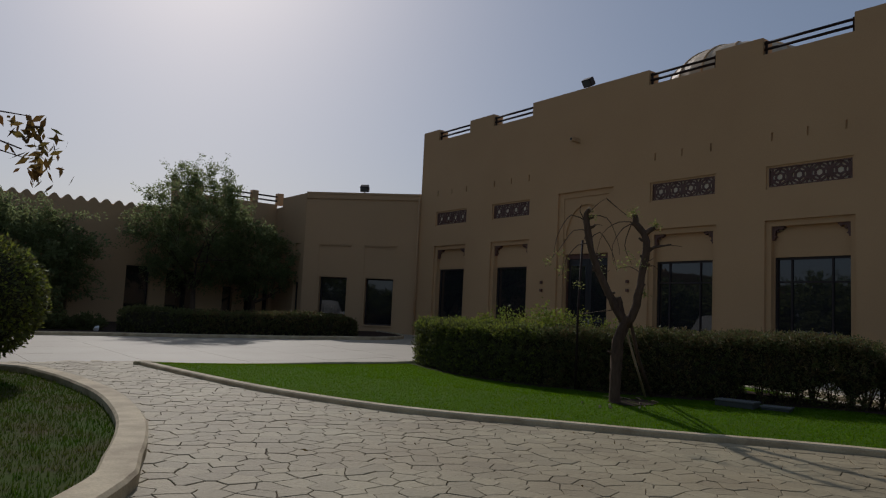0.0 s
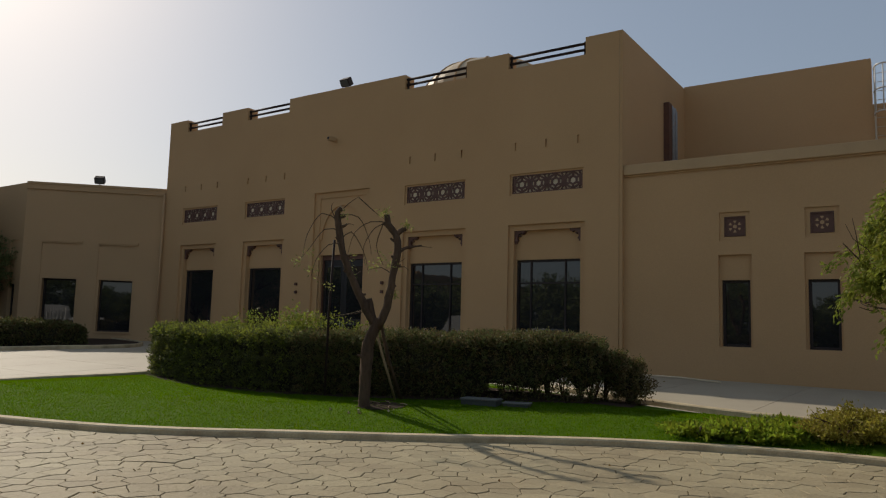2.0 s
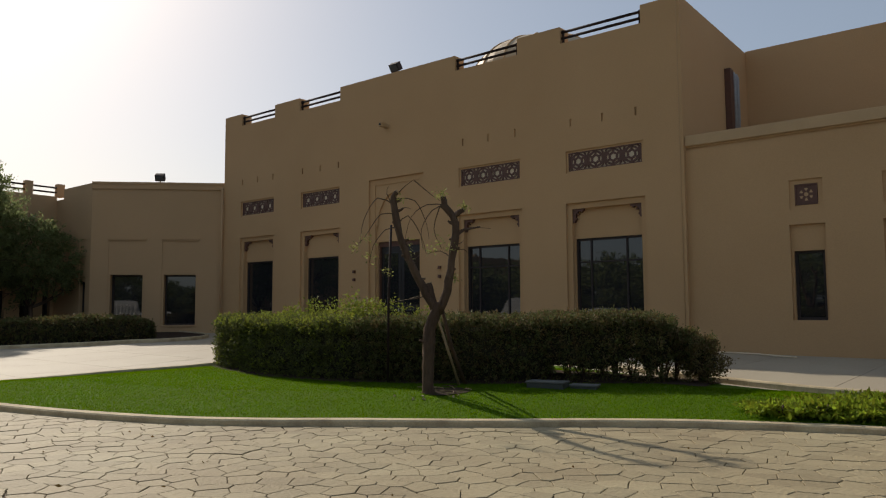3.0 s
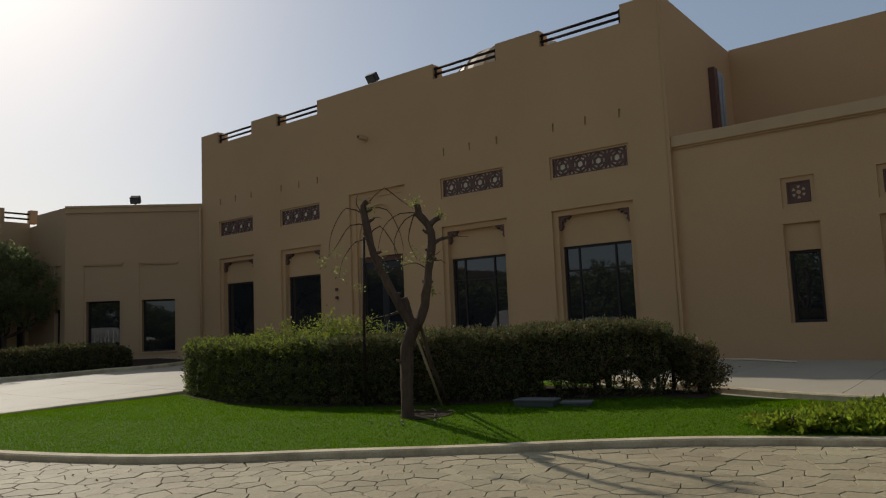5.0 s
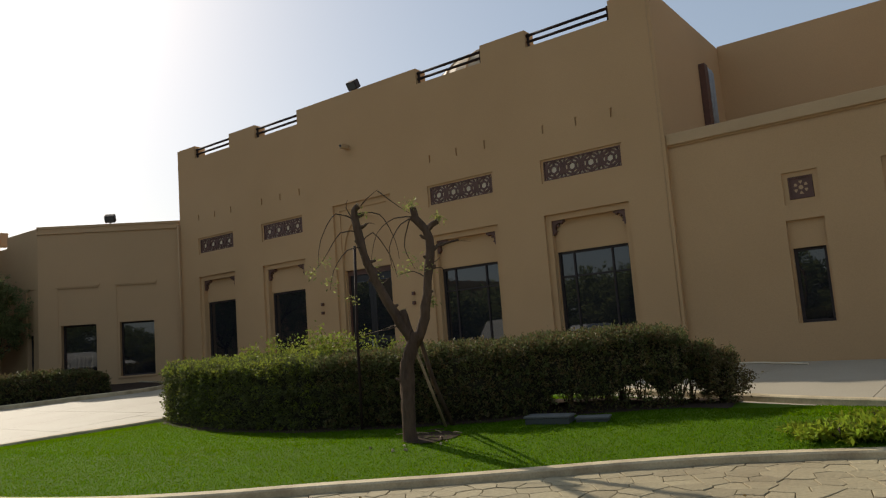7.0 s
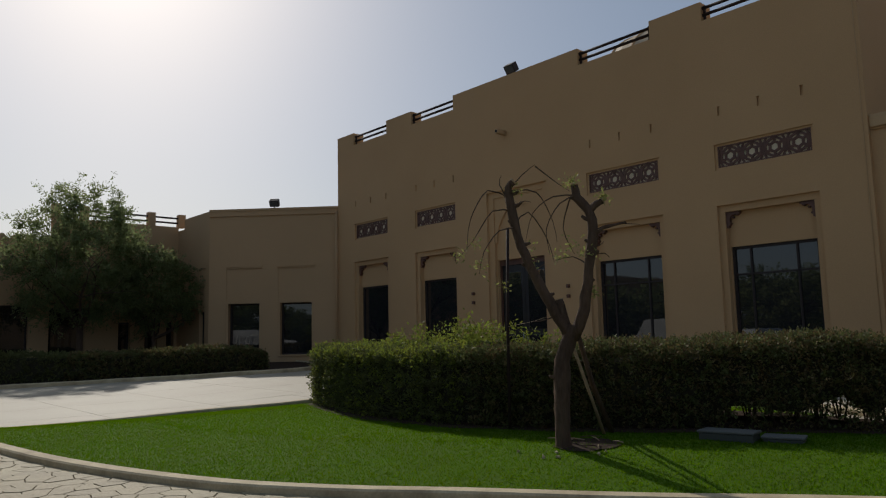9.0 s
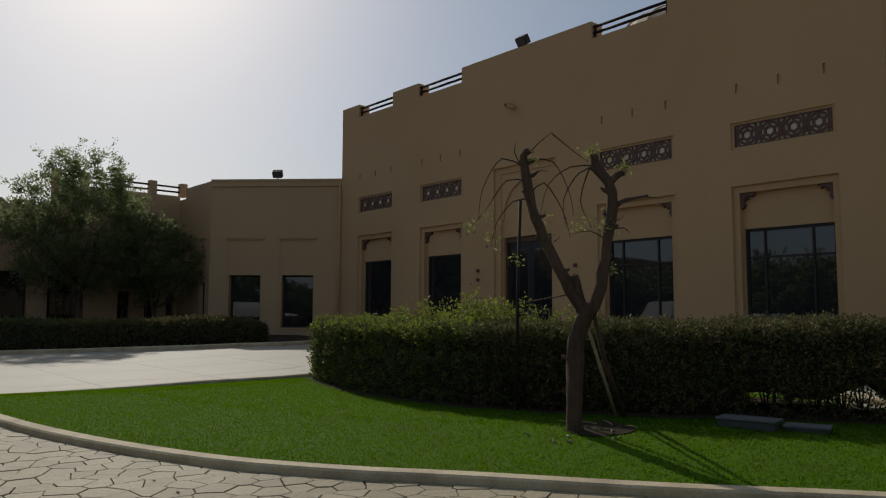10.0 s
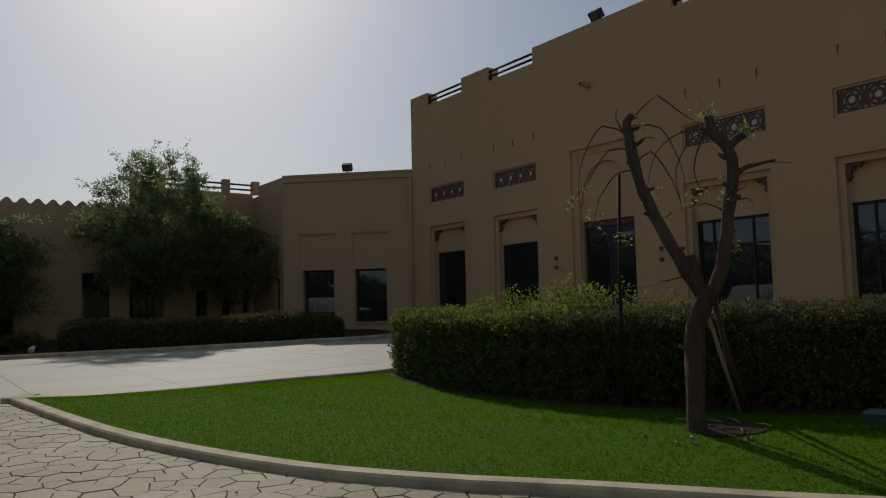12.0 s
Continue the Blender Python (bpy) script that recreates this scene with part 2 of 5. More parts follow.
def inside(poly, x, y):
    px, py = poly[:, 0], poly[:, 1]
    qx, qy = np.roll(px, -1), np.roll(py, -1)
    x, y = np.atleast_1d(x)[:, None], np.atleast_1d(y)[:, None]
    hit = ((py > y) != (qy > y)) & (x < (qx - px) * (y - py) / (qy - py + 1e-12) + px)
    return hit.sum(1) % 2 == 1


def edge_distance(poly, x, y):
    p = poly[None, :, :]
    q = np.roll(poly, -1, axis=0)[None, :, :]
    c = np.stack([x, y], -1)[:, None, :]
    d = q - p
    t = np.clip(((c - p) * d).sum(-1) / ((d * d).sum(-1) + 1e-12), 0, 1)
    return np.sqrt((((p + t[..., None] * d) - c) ** 2).sum(-1)).min(1)


def raw_mesh(name, verts, faces_n, mat):
    """A mesh of many loose polygons, each with faces_n corners, in order."""
    me = bpy.data.meshes.new(name)
    count = len(verts) // faces_n
    me.vertices.add(len(verts))
    me.vertices.foreach_set("co", np.asarray(verts, np.float32).ravel())
    me.loops.add(count * faces_n)
    me.loops.foreach_set("vertex_index", np.arange(count * faces_n, dtype=np.int32))
    me.polygons.add(count)
    me.polygons.foreach_set("loop_start", np.arange(0, count * faces_n, faces_n, dtype=np.int32))
    me.materials.append(mat)
    me.update(calc_edges=True)
    return me


def leaf_mesh(name, centres, size, mat, rng, length=1.6, out=None, droop=0.0):
    """Small pointed leaves, one polygon each, at random turns; out: a way that they lean towards."""
    c = np.asarray(centres, float)
    n = len(c)
    d = rng.normal(size=(n, 3))
    if out is not None:
        d = d * 0.7 + out
    d[:, 2] -= droop
    d /= np.linalg.norm(d, axis=1)[:, None] + 1e-9
    s = np.cross(d, rng.normal(size=(n, 3)))
    s /= np.linalg.norm(s, axis=1)[:, None] + 1e-9
    k = (size * rng.uniform(0.6, 1.35, n))[:, None]
    v = np.stack([c, c + d * k * length * 0.45 + s * k * 0.42, c + d * k * length, c + d * k * length * 0.45 - s * k * 0.42], 1)
    return raw_mesh(name, v.reshape(-1, 3), 4, mat)


# ---- ground, road, lawns ----
FRONT = [(4.85, 17.35), (5.35, 12.7), (6.05, 9.9), (6.8, 8.4), (7.55, 7.38), (8.5, 6.0), (9.38, 4.90), (10.08, 3.85), (10.55, 2.8), (10.85, 1.7), (10.95, 0.4), (10.9, -2.0), (11.3, -5.0)]
BACK = [(12.6, -5.5), (13.8, -2.5), (13.8, 1.0), (13.75, 2.8), (14.2, 4.6), (15.1, 7.0), (16.0, 10.0), (14.9, 13.2), (12.7, 15.1), (11.1, 15.70), (9.3, 15.90), (7.3, 16.12), (5.8, 16.55)]
ISLAND = np.array(smooth_curve([(x - 0.12, y - 0.09) for x, y in FRONT]) + smooth_curve(BACK))
LEFT_ISLAND = np.array(smooth_curve([(1.63, 5.85), (2.02, 6.85), (2.37, 7.9), (2.70, 9.2), (2.95, 11.0), (2.98, 12.6), (2.78, 14.7), (2.2, 16.3), (-0.6, 18.4), (-6, 18.8), (-9, 12), (-7, 5.0), (-2.0, 4.1), (0.5, 4.6)], closed=True))
FAR_EDGE = smooth_curve([(-14, 28.4), (-4, 28.6), (4.7, 28.7), (7.9, 28.5), (10.6, 28.0), (12.1, 26.9), (13.4, 25.9), (15.0, 25.3), (16.5, 25.4), (18.0, 26.2), (19.3, 28.2), (20.1, 31.4)], 0.5)


def offset(poly, d):
    """The closed outline moved inwards by d."""
    p = np.asarray(poly, float)
    t = np.roll(p, -1, 0) - np.roll(p, 1, 0)
    t /= np.linalg.norm(t, axis=1)[:, None] + 1e-9
    area = 0.5 * np.sum(p[:, 0] * np.roll(p[:, 1], -1) - np.roll(p[:, 0], -1) * p[:, 1])
    n = np.stack([-t[:, 1], t[:, 0]], 1) * (1 if area > 0 else -1)
    return p + n * d


def kerb_run(bm, outer, width, height, closed=True, inward=None, soft=0.03, lift=0.0):
    """A kerb with a rounded top along an outline."""
    outer = np.asarray(outer, float)
    inner = offset(outer, width) if inward is None else inward
    e = (outer - inner) / np.linalg.norm(outer - inner, axis=1)[:, None]
    profile = [(0, -0.25), (0, height - soft), (soft, height), (width - soft, height), (width, height - soft), (width, -0.25)]
    rings = []
    for o, w in zip(outer, e):
        g = G(*o) + lift * min(1.0, max(0.0, (o[0] + o[1] - 22.4) / 2.5)) * (1 if o[1] > 14 else 0)
        rings.append([bm.verts.new((o[0] - w[0] * k, o[1] - w[1] * k, g + z)) for k, z in profile])
    pairs = list(zip(rings, rings[1:] + rings[:1])) if closed else list(zip(rings, rings[1:]))
    for a, b in pairs:
        for k in range(len(profile) - 1):
            bm.faces.new((a[k], b[k], b[k + 1], a[k + 1]))
    bmesh.ops.recalc_face_normals(bm, faces=bm.faces)
    return bm


# the ground sheet reaches the horizon; its middle follows the gentle rise
bm = bmesh.new()
xs = [-1500, -300, -60, -20] + list(np.arange(-10, 30, 2.0)) + [34, 60, 300, 1500]
ys = [-1500, -300, -60, -20] + list(np.arange(-10, 46, 2.0)) + [50, 70, 300, 1500]
grid = [[bm.verts.new((x, y, min(G(x, y), 0.55) - (0.016 if x < 9 else 0.07))) for y in ys] for x in xs]
for i in range(len(xs) - 1):
    for j in range(len(ys) - 1):
        bm.faces.new((grid[i][j], grid[i + 1][j], grid[i + 1][j + 1], grid[i][j + 1]))
solid("ground", bm, GROUT, "dark sandy bed under paving reaching to the horizon", "ground", "structure")


def lawn_height(poly, x, y, base, rise, reach):
    d = edge_distance(poly, np.atleast_1d(x), np.atleast_1d(y))
    g = 0.0085 * np.maximum(0, np.atleast_1d(x) + np.atleast_1d(y) - 12) + 0.04 * np.clip((np.atleast_1d(x) - 10.4) / 4.0, 0, 1)
    return g + base + rise * np.clip(d / reach, 0, 1) ** 0.7


def fill_lawn(name, poly, base, rise, reach, mat, label):
    """A lawn's soil, slightly mounded, cut to its kerb."""
    inner = offset(poly, 0.18)
    bm = bmesh.new()
    lo, hi = inner.min(0), inner.max(0)
    step = 0.3
    nx, ny = int((hi[0] - lo[0]) / step) + 2, int((hi[1] - lo[1]) / step) + 2
    gx, gy = np.meshgrid(lo[0] + step * np.arange(nx), lo[1] + step * np.arange(ny), indexing="ij")
    ok = inside(inner, gx.ravel(), gy.ravel()).reshape(nx, ny)
    near = edge_distance(inner, gx.ravel(), gy.ravel()).reshape(nx, ny)
    px, py = gx.copy(), gy.copy()
    # grid points just outside are pulled onto the edge
    dense = np.concatenate([inner + (np.roll(inner, -1, 0) - inner) * f for f in (0, 0.25, 0.5, 0.75)])
    for i, j in zip(*np.where(~ok & (near < 0.45))):
        k = np.argmin((dense[:, 0] - gx[i, j]) ** 2 + (dense[:, 1] - gy[i, j]) ** 2)
        px[i, j], py[i, j] = dense[k]
    use = ok | (near < 0.45)
    hz = lawn_height(poly, px.ravel(), py.ravel(), base, rise, reach).reshape(nx, ny)
    vs = {}
    for i, j in zip(*np.where(use)):
        vs[i, j] = bm.verts.new((px[i, j], py[i, j], hz[i, j]))
    for i in range(nx - 1):
        for j in range(ny - 1):
            q = [(i, j), (i + 1, j), (i + 1, j + 1), (i, j + 1)]
            if all(k in vs for k in q) and any(ok[k] for k in q):
                bm.faces.new([vs[k] for k in q]).smooth = True
    return solid(name, bm, mat, label, "lawn", "structure")


fill_lawn("lawn_island", ISLAND, 0.03, 0.19, 2.0, TURF, "trimmed green lawn on a kerbed island")
fill_lawn("lawn_side", LEFT_ISLAND, -0.02, 0.10, 2.5, SHADED_TURF, "patchy green lawn, coloured dark as if shaded, inside a wide concrete kerb")
bm = kerb_run(bmesh.new(), ISLAND, 0.205, 0.08, soft=0.02, lift=0.06)
solid("kerb_island", bm, KERB, "pale concrete kerb edging the island lawn", "kerb", "structure")
bm = kerb_run(bmesh.new(), LEFT_ISLAND, 0.33, 0.13)
solid("kerb_side", bm, KERB, "wide pale concrete kerb curving round the lawn", "kerb", "structure")
far = np.array(FAR_EDGE)
bm = kerb_run(bmesh.new(), far, 0.15, 0.12, False, far + np.array([0, 0.15]))
solid("kerb_far", bm, KERB, "low concrete kerb before the far planting bed", "kerb", "structure")


# far planting bed and smooth road sheet
def sheet(name, outline, lift, mat, label, category):
    bm = bmesh.new()
    bm.faces.new([bm.verts.new((x, y, G(x, y) + lift)) for x, y in outline])
    bmesh.ops.triangulate(bm, faces=bm.faces)
    bmesh.ops.recalc_face_normals(bm, faces=bm.faces)
    if sum(f.normal.z for f in bm.faces) < 0:
        bmesh.ops.reverse_faces(bm, faces=bm.faces)
    return solid(name, bm, mat, label, category, "structure")


sheet("ground_bed", [(x, y + 0.1) for x, y in FAR_EDGE] + [(17.2, 34.5), (17.2, 38.2), (-14, 39.5)], 0.06, SOIL, "dark soil of the far planting bed", "ground")

# the drive behind the island and the apron along the facade: cast slabs with open joints
drive = tagged(empty("road_back", (12, 20, 0.1)), "pale smooth concrete drive of large slabs between lawn and buildings", "road", "", "structure")


def slab(x0, x1, y0, y1):
    j = 0.006
    bm = bmesh.new()
    top = [bm.verts.new((x, y, G(x, y) - 0.012)) for x, y in ((x0 + j, y0 + j), (x1 - j, y0 + j), (x1 - j, y1 - j), (x0 + j, y1 - j))]
    low = [bm.verts.new(v.co - Vector((0, 0, 0.08))) for v in top]
    bm.faces.new(top)
    for k in range(4):
        bm.faces.new((low[k], low[(k + 1) % 4], top[(k + 1) % 4], top[k]))
    part("slab", bm, ROAD, drive)


for x in np.arange(-14.0, 21.4, 2.4):
    for y in np.arange(18.1, 36.0, 2.4):
        if not (y > 30.4 and x < 16.0):
            slab(x, min(x + 2.4, 21.6), y, y + 2.4)
for x in (5.2, 7.6, 10.0):
    slab(x, min(x + 2.4, 11.95), 15.6, 18.1)
for x in np.arange(11.95, 21.4, 2.4):
    for y in np.arange(-12.0, 18.0, 2.508):
        slab(x, min(x + 2.4, 21.6), y, y + 2.508)

# ---- main facade ----
FX = 21.4
CENTRES = [10.52, 14.82, 23.38, 27.56]
DOOR_C = 19.16
rects = [(8.0, 30.05, -0.3, 10.66, 0.0)]
for a, b in ((9.2, 11.95), (13.6, 16.26), (22.2, 24.72), (26.38, 28.79)):
    rects.append((a, b, 10.1, 10.66, "air"))
for c in CENTRES:
    h = 1.33 if c < 20 else 1.22
    rects += [(c - h, c + h, 0.3, 4.84, 0.09), (c - h + 0.17, c + h - 0.17, 0.3, 4.66, 0.26), (c - h + 0.20, c + h - 0.20, 0.55, 3.72, "air"),
              (c - h + 0.03, c + h - 0.03, 5.80, 6.52, 0.05), (c - h + 0.10, c + h - 0.10, 5.87, 6.46, 0.14)]
    for k in (-1.1, 0.0, 1.1):
        rects.append((c + k - 0.035, c + k + 0.035, 7.30, 7.56, 0.05))
rects += [(DOOR_C - 1.40, DOOR_C + 1.40, 0.25, 6.58, 0.09), (DOOR_C - 1.14, DOOR_C + 1.14, 0.25, 6.36, 0.2), (DOOR_C - 1.10, DOOR_C + 1.10, 0.25, 4.14, "air")]
solid("wall_main", relief((FX, 0, 0), (0, 1, 0), (-1, 0, 0), 0.55, rects), STUCCO, "tall sand-coloured stucco facade with stepped parapet and recessed bays", "wall", "structure")
# side wall, set back, and the upper block behind the low wing
bm = bmesh.new()
box(bm, FX + 0.55, 27.85, 8.0, 8.4, 0, 10.66)
solid("wall_side", bm, STUCCO, "plain sand-coloured stucco side wall above the low roof", "wall", "structure")
BX = 27.85
bm = relief((BX, 0, 0), (0, 1, 0), (-1, 0, 0), 0.4, [(-26, 8.0, 0, 10.72, 0.0), (1.17, 1.91, 9.15, 10.72, "air")])
solid("wall_upper", bm, STUCCO, "plain stucco upper wall with a ladder notch", "wall", "structure")
bm = bmesh.new()
box(bm, FX + 0.55, 45, 8.4, 30.0, 9.6, 9.85)
solid("roof_main", bm, STUCCO_FAR, "flat roof behind the stepped parapet", "roof", "structure")
# low wing
LX = FX + 0.14
rects = [(-26, 8.0, -0.3, 6.40, 0.0), (-26, 8.0, 6.04, 6.10, 0.04)]
NARROW = [4.87, 2.72, 0.57]
for c in NARROW:
    rects += [(c - 0.43, c + 0.43, 1.18, 3.68, 0.10), (c - 0.37, c + 0.37, 1.18, 2.99, "air"), (c - 0.40, c + 0.40, 4.07, 4.86, 0.05), (c - 0.28, c + 0.28, 4.18, 4.74, 0.12)]
solid("wall_low_wing", relief((LX, 0, 0), (0, 1, 0), (-1, 0, 0), 0.4, rects), STUCCO, "low sand-coloured stucco wing with narrow windows", "wall", "structure")
bm = bmesh.new()
box(bm, LX - 0.07, LX + 0.42, -26, 7.995, 6.15, 6.46, bevel=0.02)
solid("trim_low_wing", bm, TRIMM, "projecting plaster coping along the low roof", "trim", "structure")
bm = bmesh.new()
box(bm, LX + 0.4, BX, -26, 7.99, 5.9, 6.1)
solid("roof_low_wing", bm, STUCCO_FAR, "flat roof of the low wing", "roof", "structure")


def lattice_panel(name, y0, y1, z0, z1, x, stars, label):
    """A carved grille: a frame, a cream back, and star and hexagon bars."""
    root = tagged(empty(name, (x, (y0 + y1) / 2, z0)), label, "grille", "facade grilles" if stars > 1 else "small square grilles")
    bm = bmesh.new()
    f = 0.035
    for a in ((y0, y1, z0, z0 + f), (y0, y1, z1 - f, z1), (y0, y0 + f, z0 + f, z1 - f), (y1 - f, y1, z0 + f, z1 - f)):
        box(bm, x - 0.035, x + 0.02, *a)
    part("frame", bm, LATTICE, root)
    bm = bmesh.new()
    box(bm, x + 0.012, x + 0.035, y0 + f, y1 - f, z0 + f, z1 - f)
    part("backing", bm, CREAM, root, "cream plaster backing")
    if stars == 1:
        bm = bmesh.new()
        box(bm, x - 0.006, x + 0.011, y0 + f, y1 - f, z0 + f, z1 - f)
        part("board", bm, LATTICE, root)
        yc, zc = (y0 + y1) / 2, (z0 + z1) / 2
        for k in range(7):
            bm = bmesh.new()
            a = k * math.pi / 3 + math.pi / 6
            c, r = ((yc, zc), 0.058) if k == 6 else ((yc + 0.135 * math.cos(a), zc + 0.135 * math.sin(a)), 0.050)
            ring = [(c[0] + r * (1 if i % 2 or k == 6 else 0.62) * math.cos(a + i * math.pi / 3), c[1] + r * (1 if i % 2 or k == 6 else 0.62) * math.sin(a + i * math.pi / 3)) for i in range(6)]
            top = [bm.verts.new((x - 0.010, *p)) for p in ring]
            low = [bm.verts.new((x - 0.004, *p)) for p in ring]
            bm.faces.new(top)
            for i in range(6):
                bm.faces.new((low[i], low[(i + 1) % 6], top[(i + 1) % 6], top[i]))
            bmesh.ops.recalc_face_normals(bm, faces=bm.faces)
            part("inlay", bm, STUCCO_FAR, root, "sand-coloured star inlay")
        return root
    w = (y1 - y0 - 2 * f) / stars
    zc, hh = (z0 + z1) / 2, (z1 - z0) / 2 - f

    def bar(bm, p, q, t=0.02):
        t *= 1.3
        step = 0.0011 * (len(bm.verts) // 8 % 9)
        p, q = Vector((0, *p)), Vector((0, *q))
        d = q - p
        ang = math.atan2(d.z, d.y)
        box(bm, -0.012 - step, 0.012 - step, -t, d.length + t, -t, t, Matrix.Translation((x - 0.002, p.y, p.z)) @ Matrix.Rotation(ang, 4, "X"))
    for s in range(stars):
        yc = y0 + f + w * (s + 0.5)
        bm = bmesh.new()
        r = hh * (0.52 if stars > 1 else 0.34)
        hexa = [(yc + r * math.cos(k * math.pi / 3 + math.pi / 6), zc + r * math.sin(k * math.pi / 3 + math.pi / 6)) for k in range(6)]
        for k in range(6):
            bar(bm, hexa[k], hexa[(k + 1) % 6], 0.026)
        for k in range(6):
            a = k * math.pi / 3 + math.pi / 6
            tip = (yc + min(w / 2, hh) * 0.98 * math.cos(a), zc + hh * 0.98 * math.sin(a))
            bar(bm, hexa[k], tip, 0.026)
            b = a + math.pi / 6
            out = (yc + w / 2 * 0.82 * math.cos(b), zc + hh * 0.86 * math.sin(b))
            bar(bm, tip, out, 0.024)
            nxt = (yc + min(w / 2, hh) * 0.98 * math.cos(a + math.pi / 3), zc + hh * 0.98 * math.sin(a + math.pi / 3))
            bar(bm, out, nxt, 0.024)
        if stars > 1:
            for e in (-1, 1):
                bar(bm, (yc + e * w / 2, zc - hh * 0.30), (yc + e * w / 2, zc + hh * 0.30), 0.02)
                bar(bm, (yc + e * w / 2 - w * 0.10, zc), (yc + e * w / 2 + w * 0.10, zc), 0.02)
                bar(bm, (yc + e * w / 2, zc + hh * 0.30), (yc + e * w * 0.36, zc + hh), 0.022)
                bar(bm, (yc + e * w / 2, zc - hh * 0.30), (yc + e * w * 0.36, zc - hh), 0.022)
        part("star_lattice", bm, LATTICE, root)
    return root


def window_unit(name, frame_m, y0, y1, z0, z1, xs, zs, label, m=None, at_x=0.0, t=0.035):
    """A framed window in a wall that faces -x: frame, mullions, and one pane per field. xs, zs: dividers as fractions."""
    m = m or Matrix.Identity(4)
    base = m @ Vector((at_x, (y0 + y1) / 2, z0))
    root = tagged(empty(name, base), label, "window", "", "structure")

    def mk(nm, boxes, mat, lab=""):
        bm = bmesh.new()
        for b in boxes:
            box(bm, *b)
        bmesh.ops.transform(bm, matrix=m, verts=bm.verts)
        return part(nm, bm, mat, root, lab)
    d0, d1 = at_x - 0.03, at_x + 0.05
    mk("window_frame", [(d0, d1, y0, y1, z0, z0 + 2 * t), (d0, d1, y0, y1, z1 - 2 * t, z1), (d0, d1, y0, y0 + 2 * t, z0 + 2 * t, z1 - 2 * t), (d0, d1, y1 - 2 * t, y1, z0 + 2 * t, z1 - 2 * t)], frame_m)
    cy = [y0 + 2 * t] + [y0 + f * (y1 - y0) for f in xs] + [y1 - 2 * t]
    cz = [z0 + 2 * t] + [z0 + f * (z1 - z0) for f in zs] + [z1 - 2 * t]
    for c in cy[1:-1]:
        mk("mullion", [(d0 + 0.005, d1 - 0.01, c - t * 0.7, c + t * 0.7, z0 + 2 * t, z1 - 2 * t)], frame_m)
    for c in cz[1:-1]:
        mk("transom", [(d0 + 0.008, d1 - 0.012, y0 + 2 * t, y1 - 2 * t, c - t * 0.7, c + t * 0.7)], frame_m)
    for i in range(len(cy) - 1):
        for j in range(len(cz) - 1):
            mk("pane", [(at_x + 0.015, at_x + 0.027, cy[i], cy[i + 1], cz[j], cz[j + 1])], GLASS)
    return root


def bracket(y, side, z, x):
    """A carved corbel: a wall leg, a top arm and a curled brace."""
    root = tagged(empty("corbel", (x, y, z)), "dark carved wooden corbel under the window lintel", "corbel", "window corbels")
    bm = bmesh.new()
    prof = [(0, 0), (0.38, 0), (0.38, -0.055), (0.33, -0.075), (0.30, -0.12), (0.25, -0.075), (0.18, -0.09), (0.125, -0.13), (0.095, -0.20), (0.09, -0.27), (0.13, -0.31), (0.08, -0.36), (0.07, -0.41), (0.0, -0.43)]
    front = [bm.verts.new((x - 0.12, y + side * u, z + w)) for u, w in prof]
    rear = [bm.verts.new((x, y + side * u, z + w)) for u, w in prof]
    bm.faces.new(front)
    bm.faces.new(rear[::-1])
    for k in range(len(prof)):
        q = (k + 1) % len(prof)
        bm.faces.new((front[k], rear[k], rear[q], front[q]))
    bmesh.ops.recalc_face_normals(bm, faces=bm.faces)
    part("corbel_body", bm, LATTICE, root)
    bm = bmesh.new()
    tube(bm, [(x - 0.11, y + side * 0.17, z - 0.155), (x - 0.01, y + side * 0.17, z - 0.155)], 0.03, 10)
    part("rosette", bm, LATTICE, root)


for n, c in enumerate(CENTRES):
    h = 1.33 if c < 20 else 1.22
    lattice_panel("grille", c - h + 0.10, c + h - 0.10, 5.87, 6.46, FX + 0.09, 4, "brown carved star lattice panel with cream backing")
    window_unit("window_%d" % (n + 1), DARKMET, c - h + 0.20, c + h - 0.20, 0.55, 3.72, (0.25, 0.78) if n < 2 else (), (0.765,) if n < 2 else (), "tall dark-framed tinted glass window in a stepped recess", at_x=FX + 0.34)
    bracket(c - h + 0.17, 1, 4.66, FX + 0.26)
    bracket(c + h - 0.17, -1, 4.66, FX + 0.26)
for n, c in enumerate(NARROW):
    lattice_panel("small_grille", c - 0.27, c + 0.27, 4.19, 4.73, LX + 0.07, 1, "small square brown star lattice panel")
    window_unit("window_%d" % (n + 5), DARKMET, c - 0.37, c + 0.37, 1.18, 2.99, (), (), "narrow dark tinted window in a plain reveal", at_x=LX + 0.22)

# door with pointed arch moulding
door = tagged(empty("door_1", (FX + 0.4, DOOR_C, 0.25)), "tall dark double door under a pointed arch", "door", "", "structure")
for e in (-1, 1):
    bm = bmesh.new()
    y0, y1 = sorted((DOOR_C + e * 0.01, DOOR_C + e * 1.04))
    box(bm, FX + 0.36, FX + 0.42, y0, y1, 0.25, 3.95)
    leaf = part("door_leaf", bm, DOORM, door)
    for z0, z1 in ((0.5, 1.5), (1.7, 3.7)):
        bm = bmesh.new()
        box(bm, FX + 0.345, FX + 0.37, y0 + 0.14, y1 - 0.14, z0, z1, bevel=0.01)
        part("glass_panel", bm, GLASS, door, "dark glass panel")
    bm = bmesh.new()
    tube(bm, [(FX + 0.30, DOOR_C + e * 0.09, 1.1), (FX + 0.30, DOOR_C + e * 0.09, 1.6)], 0.015, 8)
    part("door_handle", bm, GREYM, door, "long metal pull handle")
bm = bmesh.new()
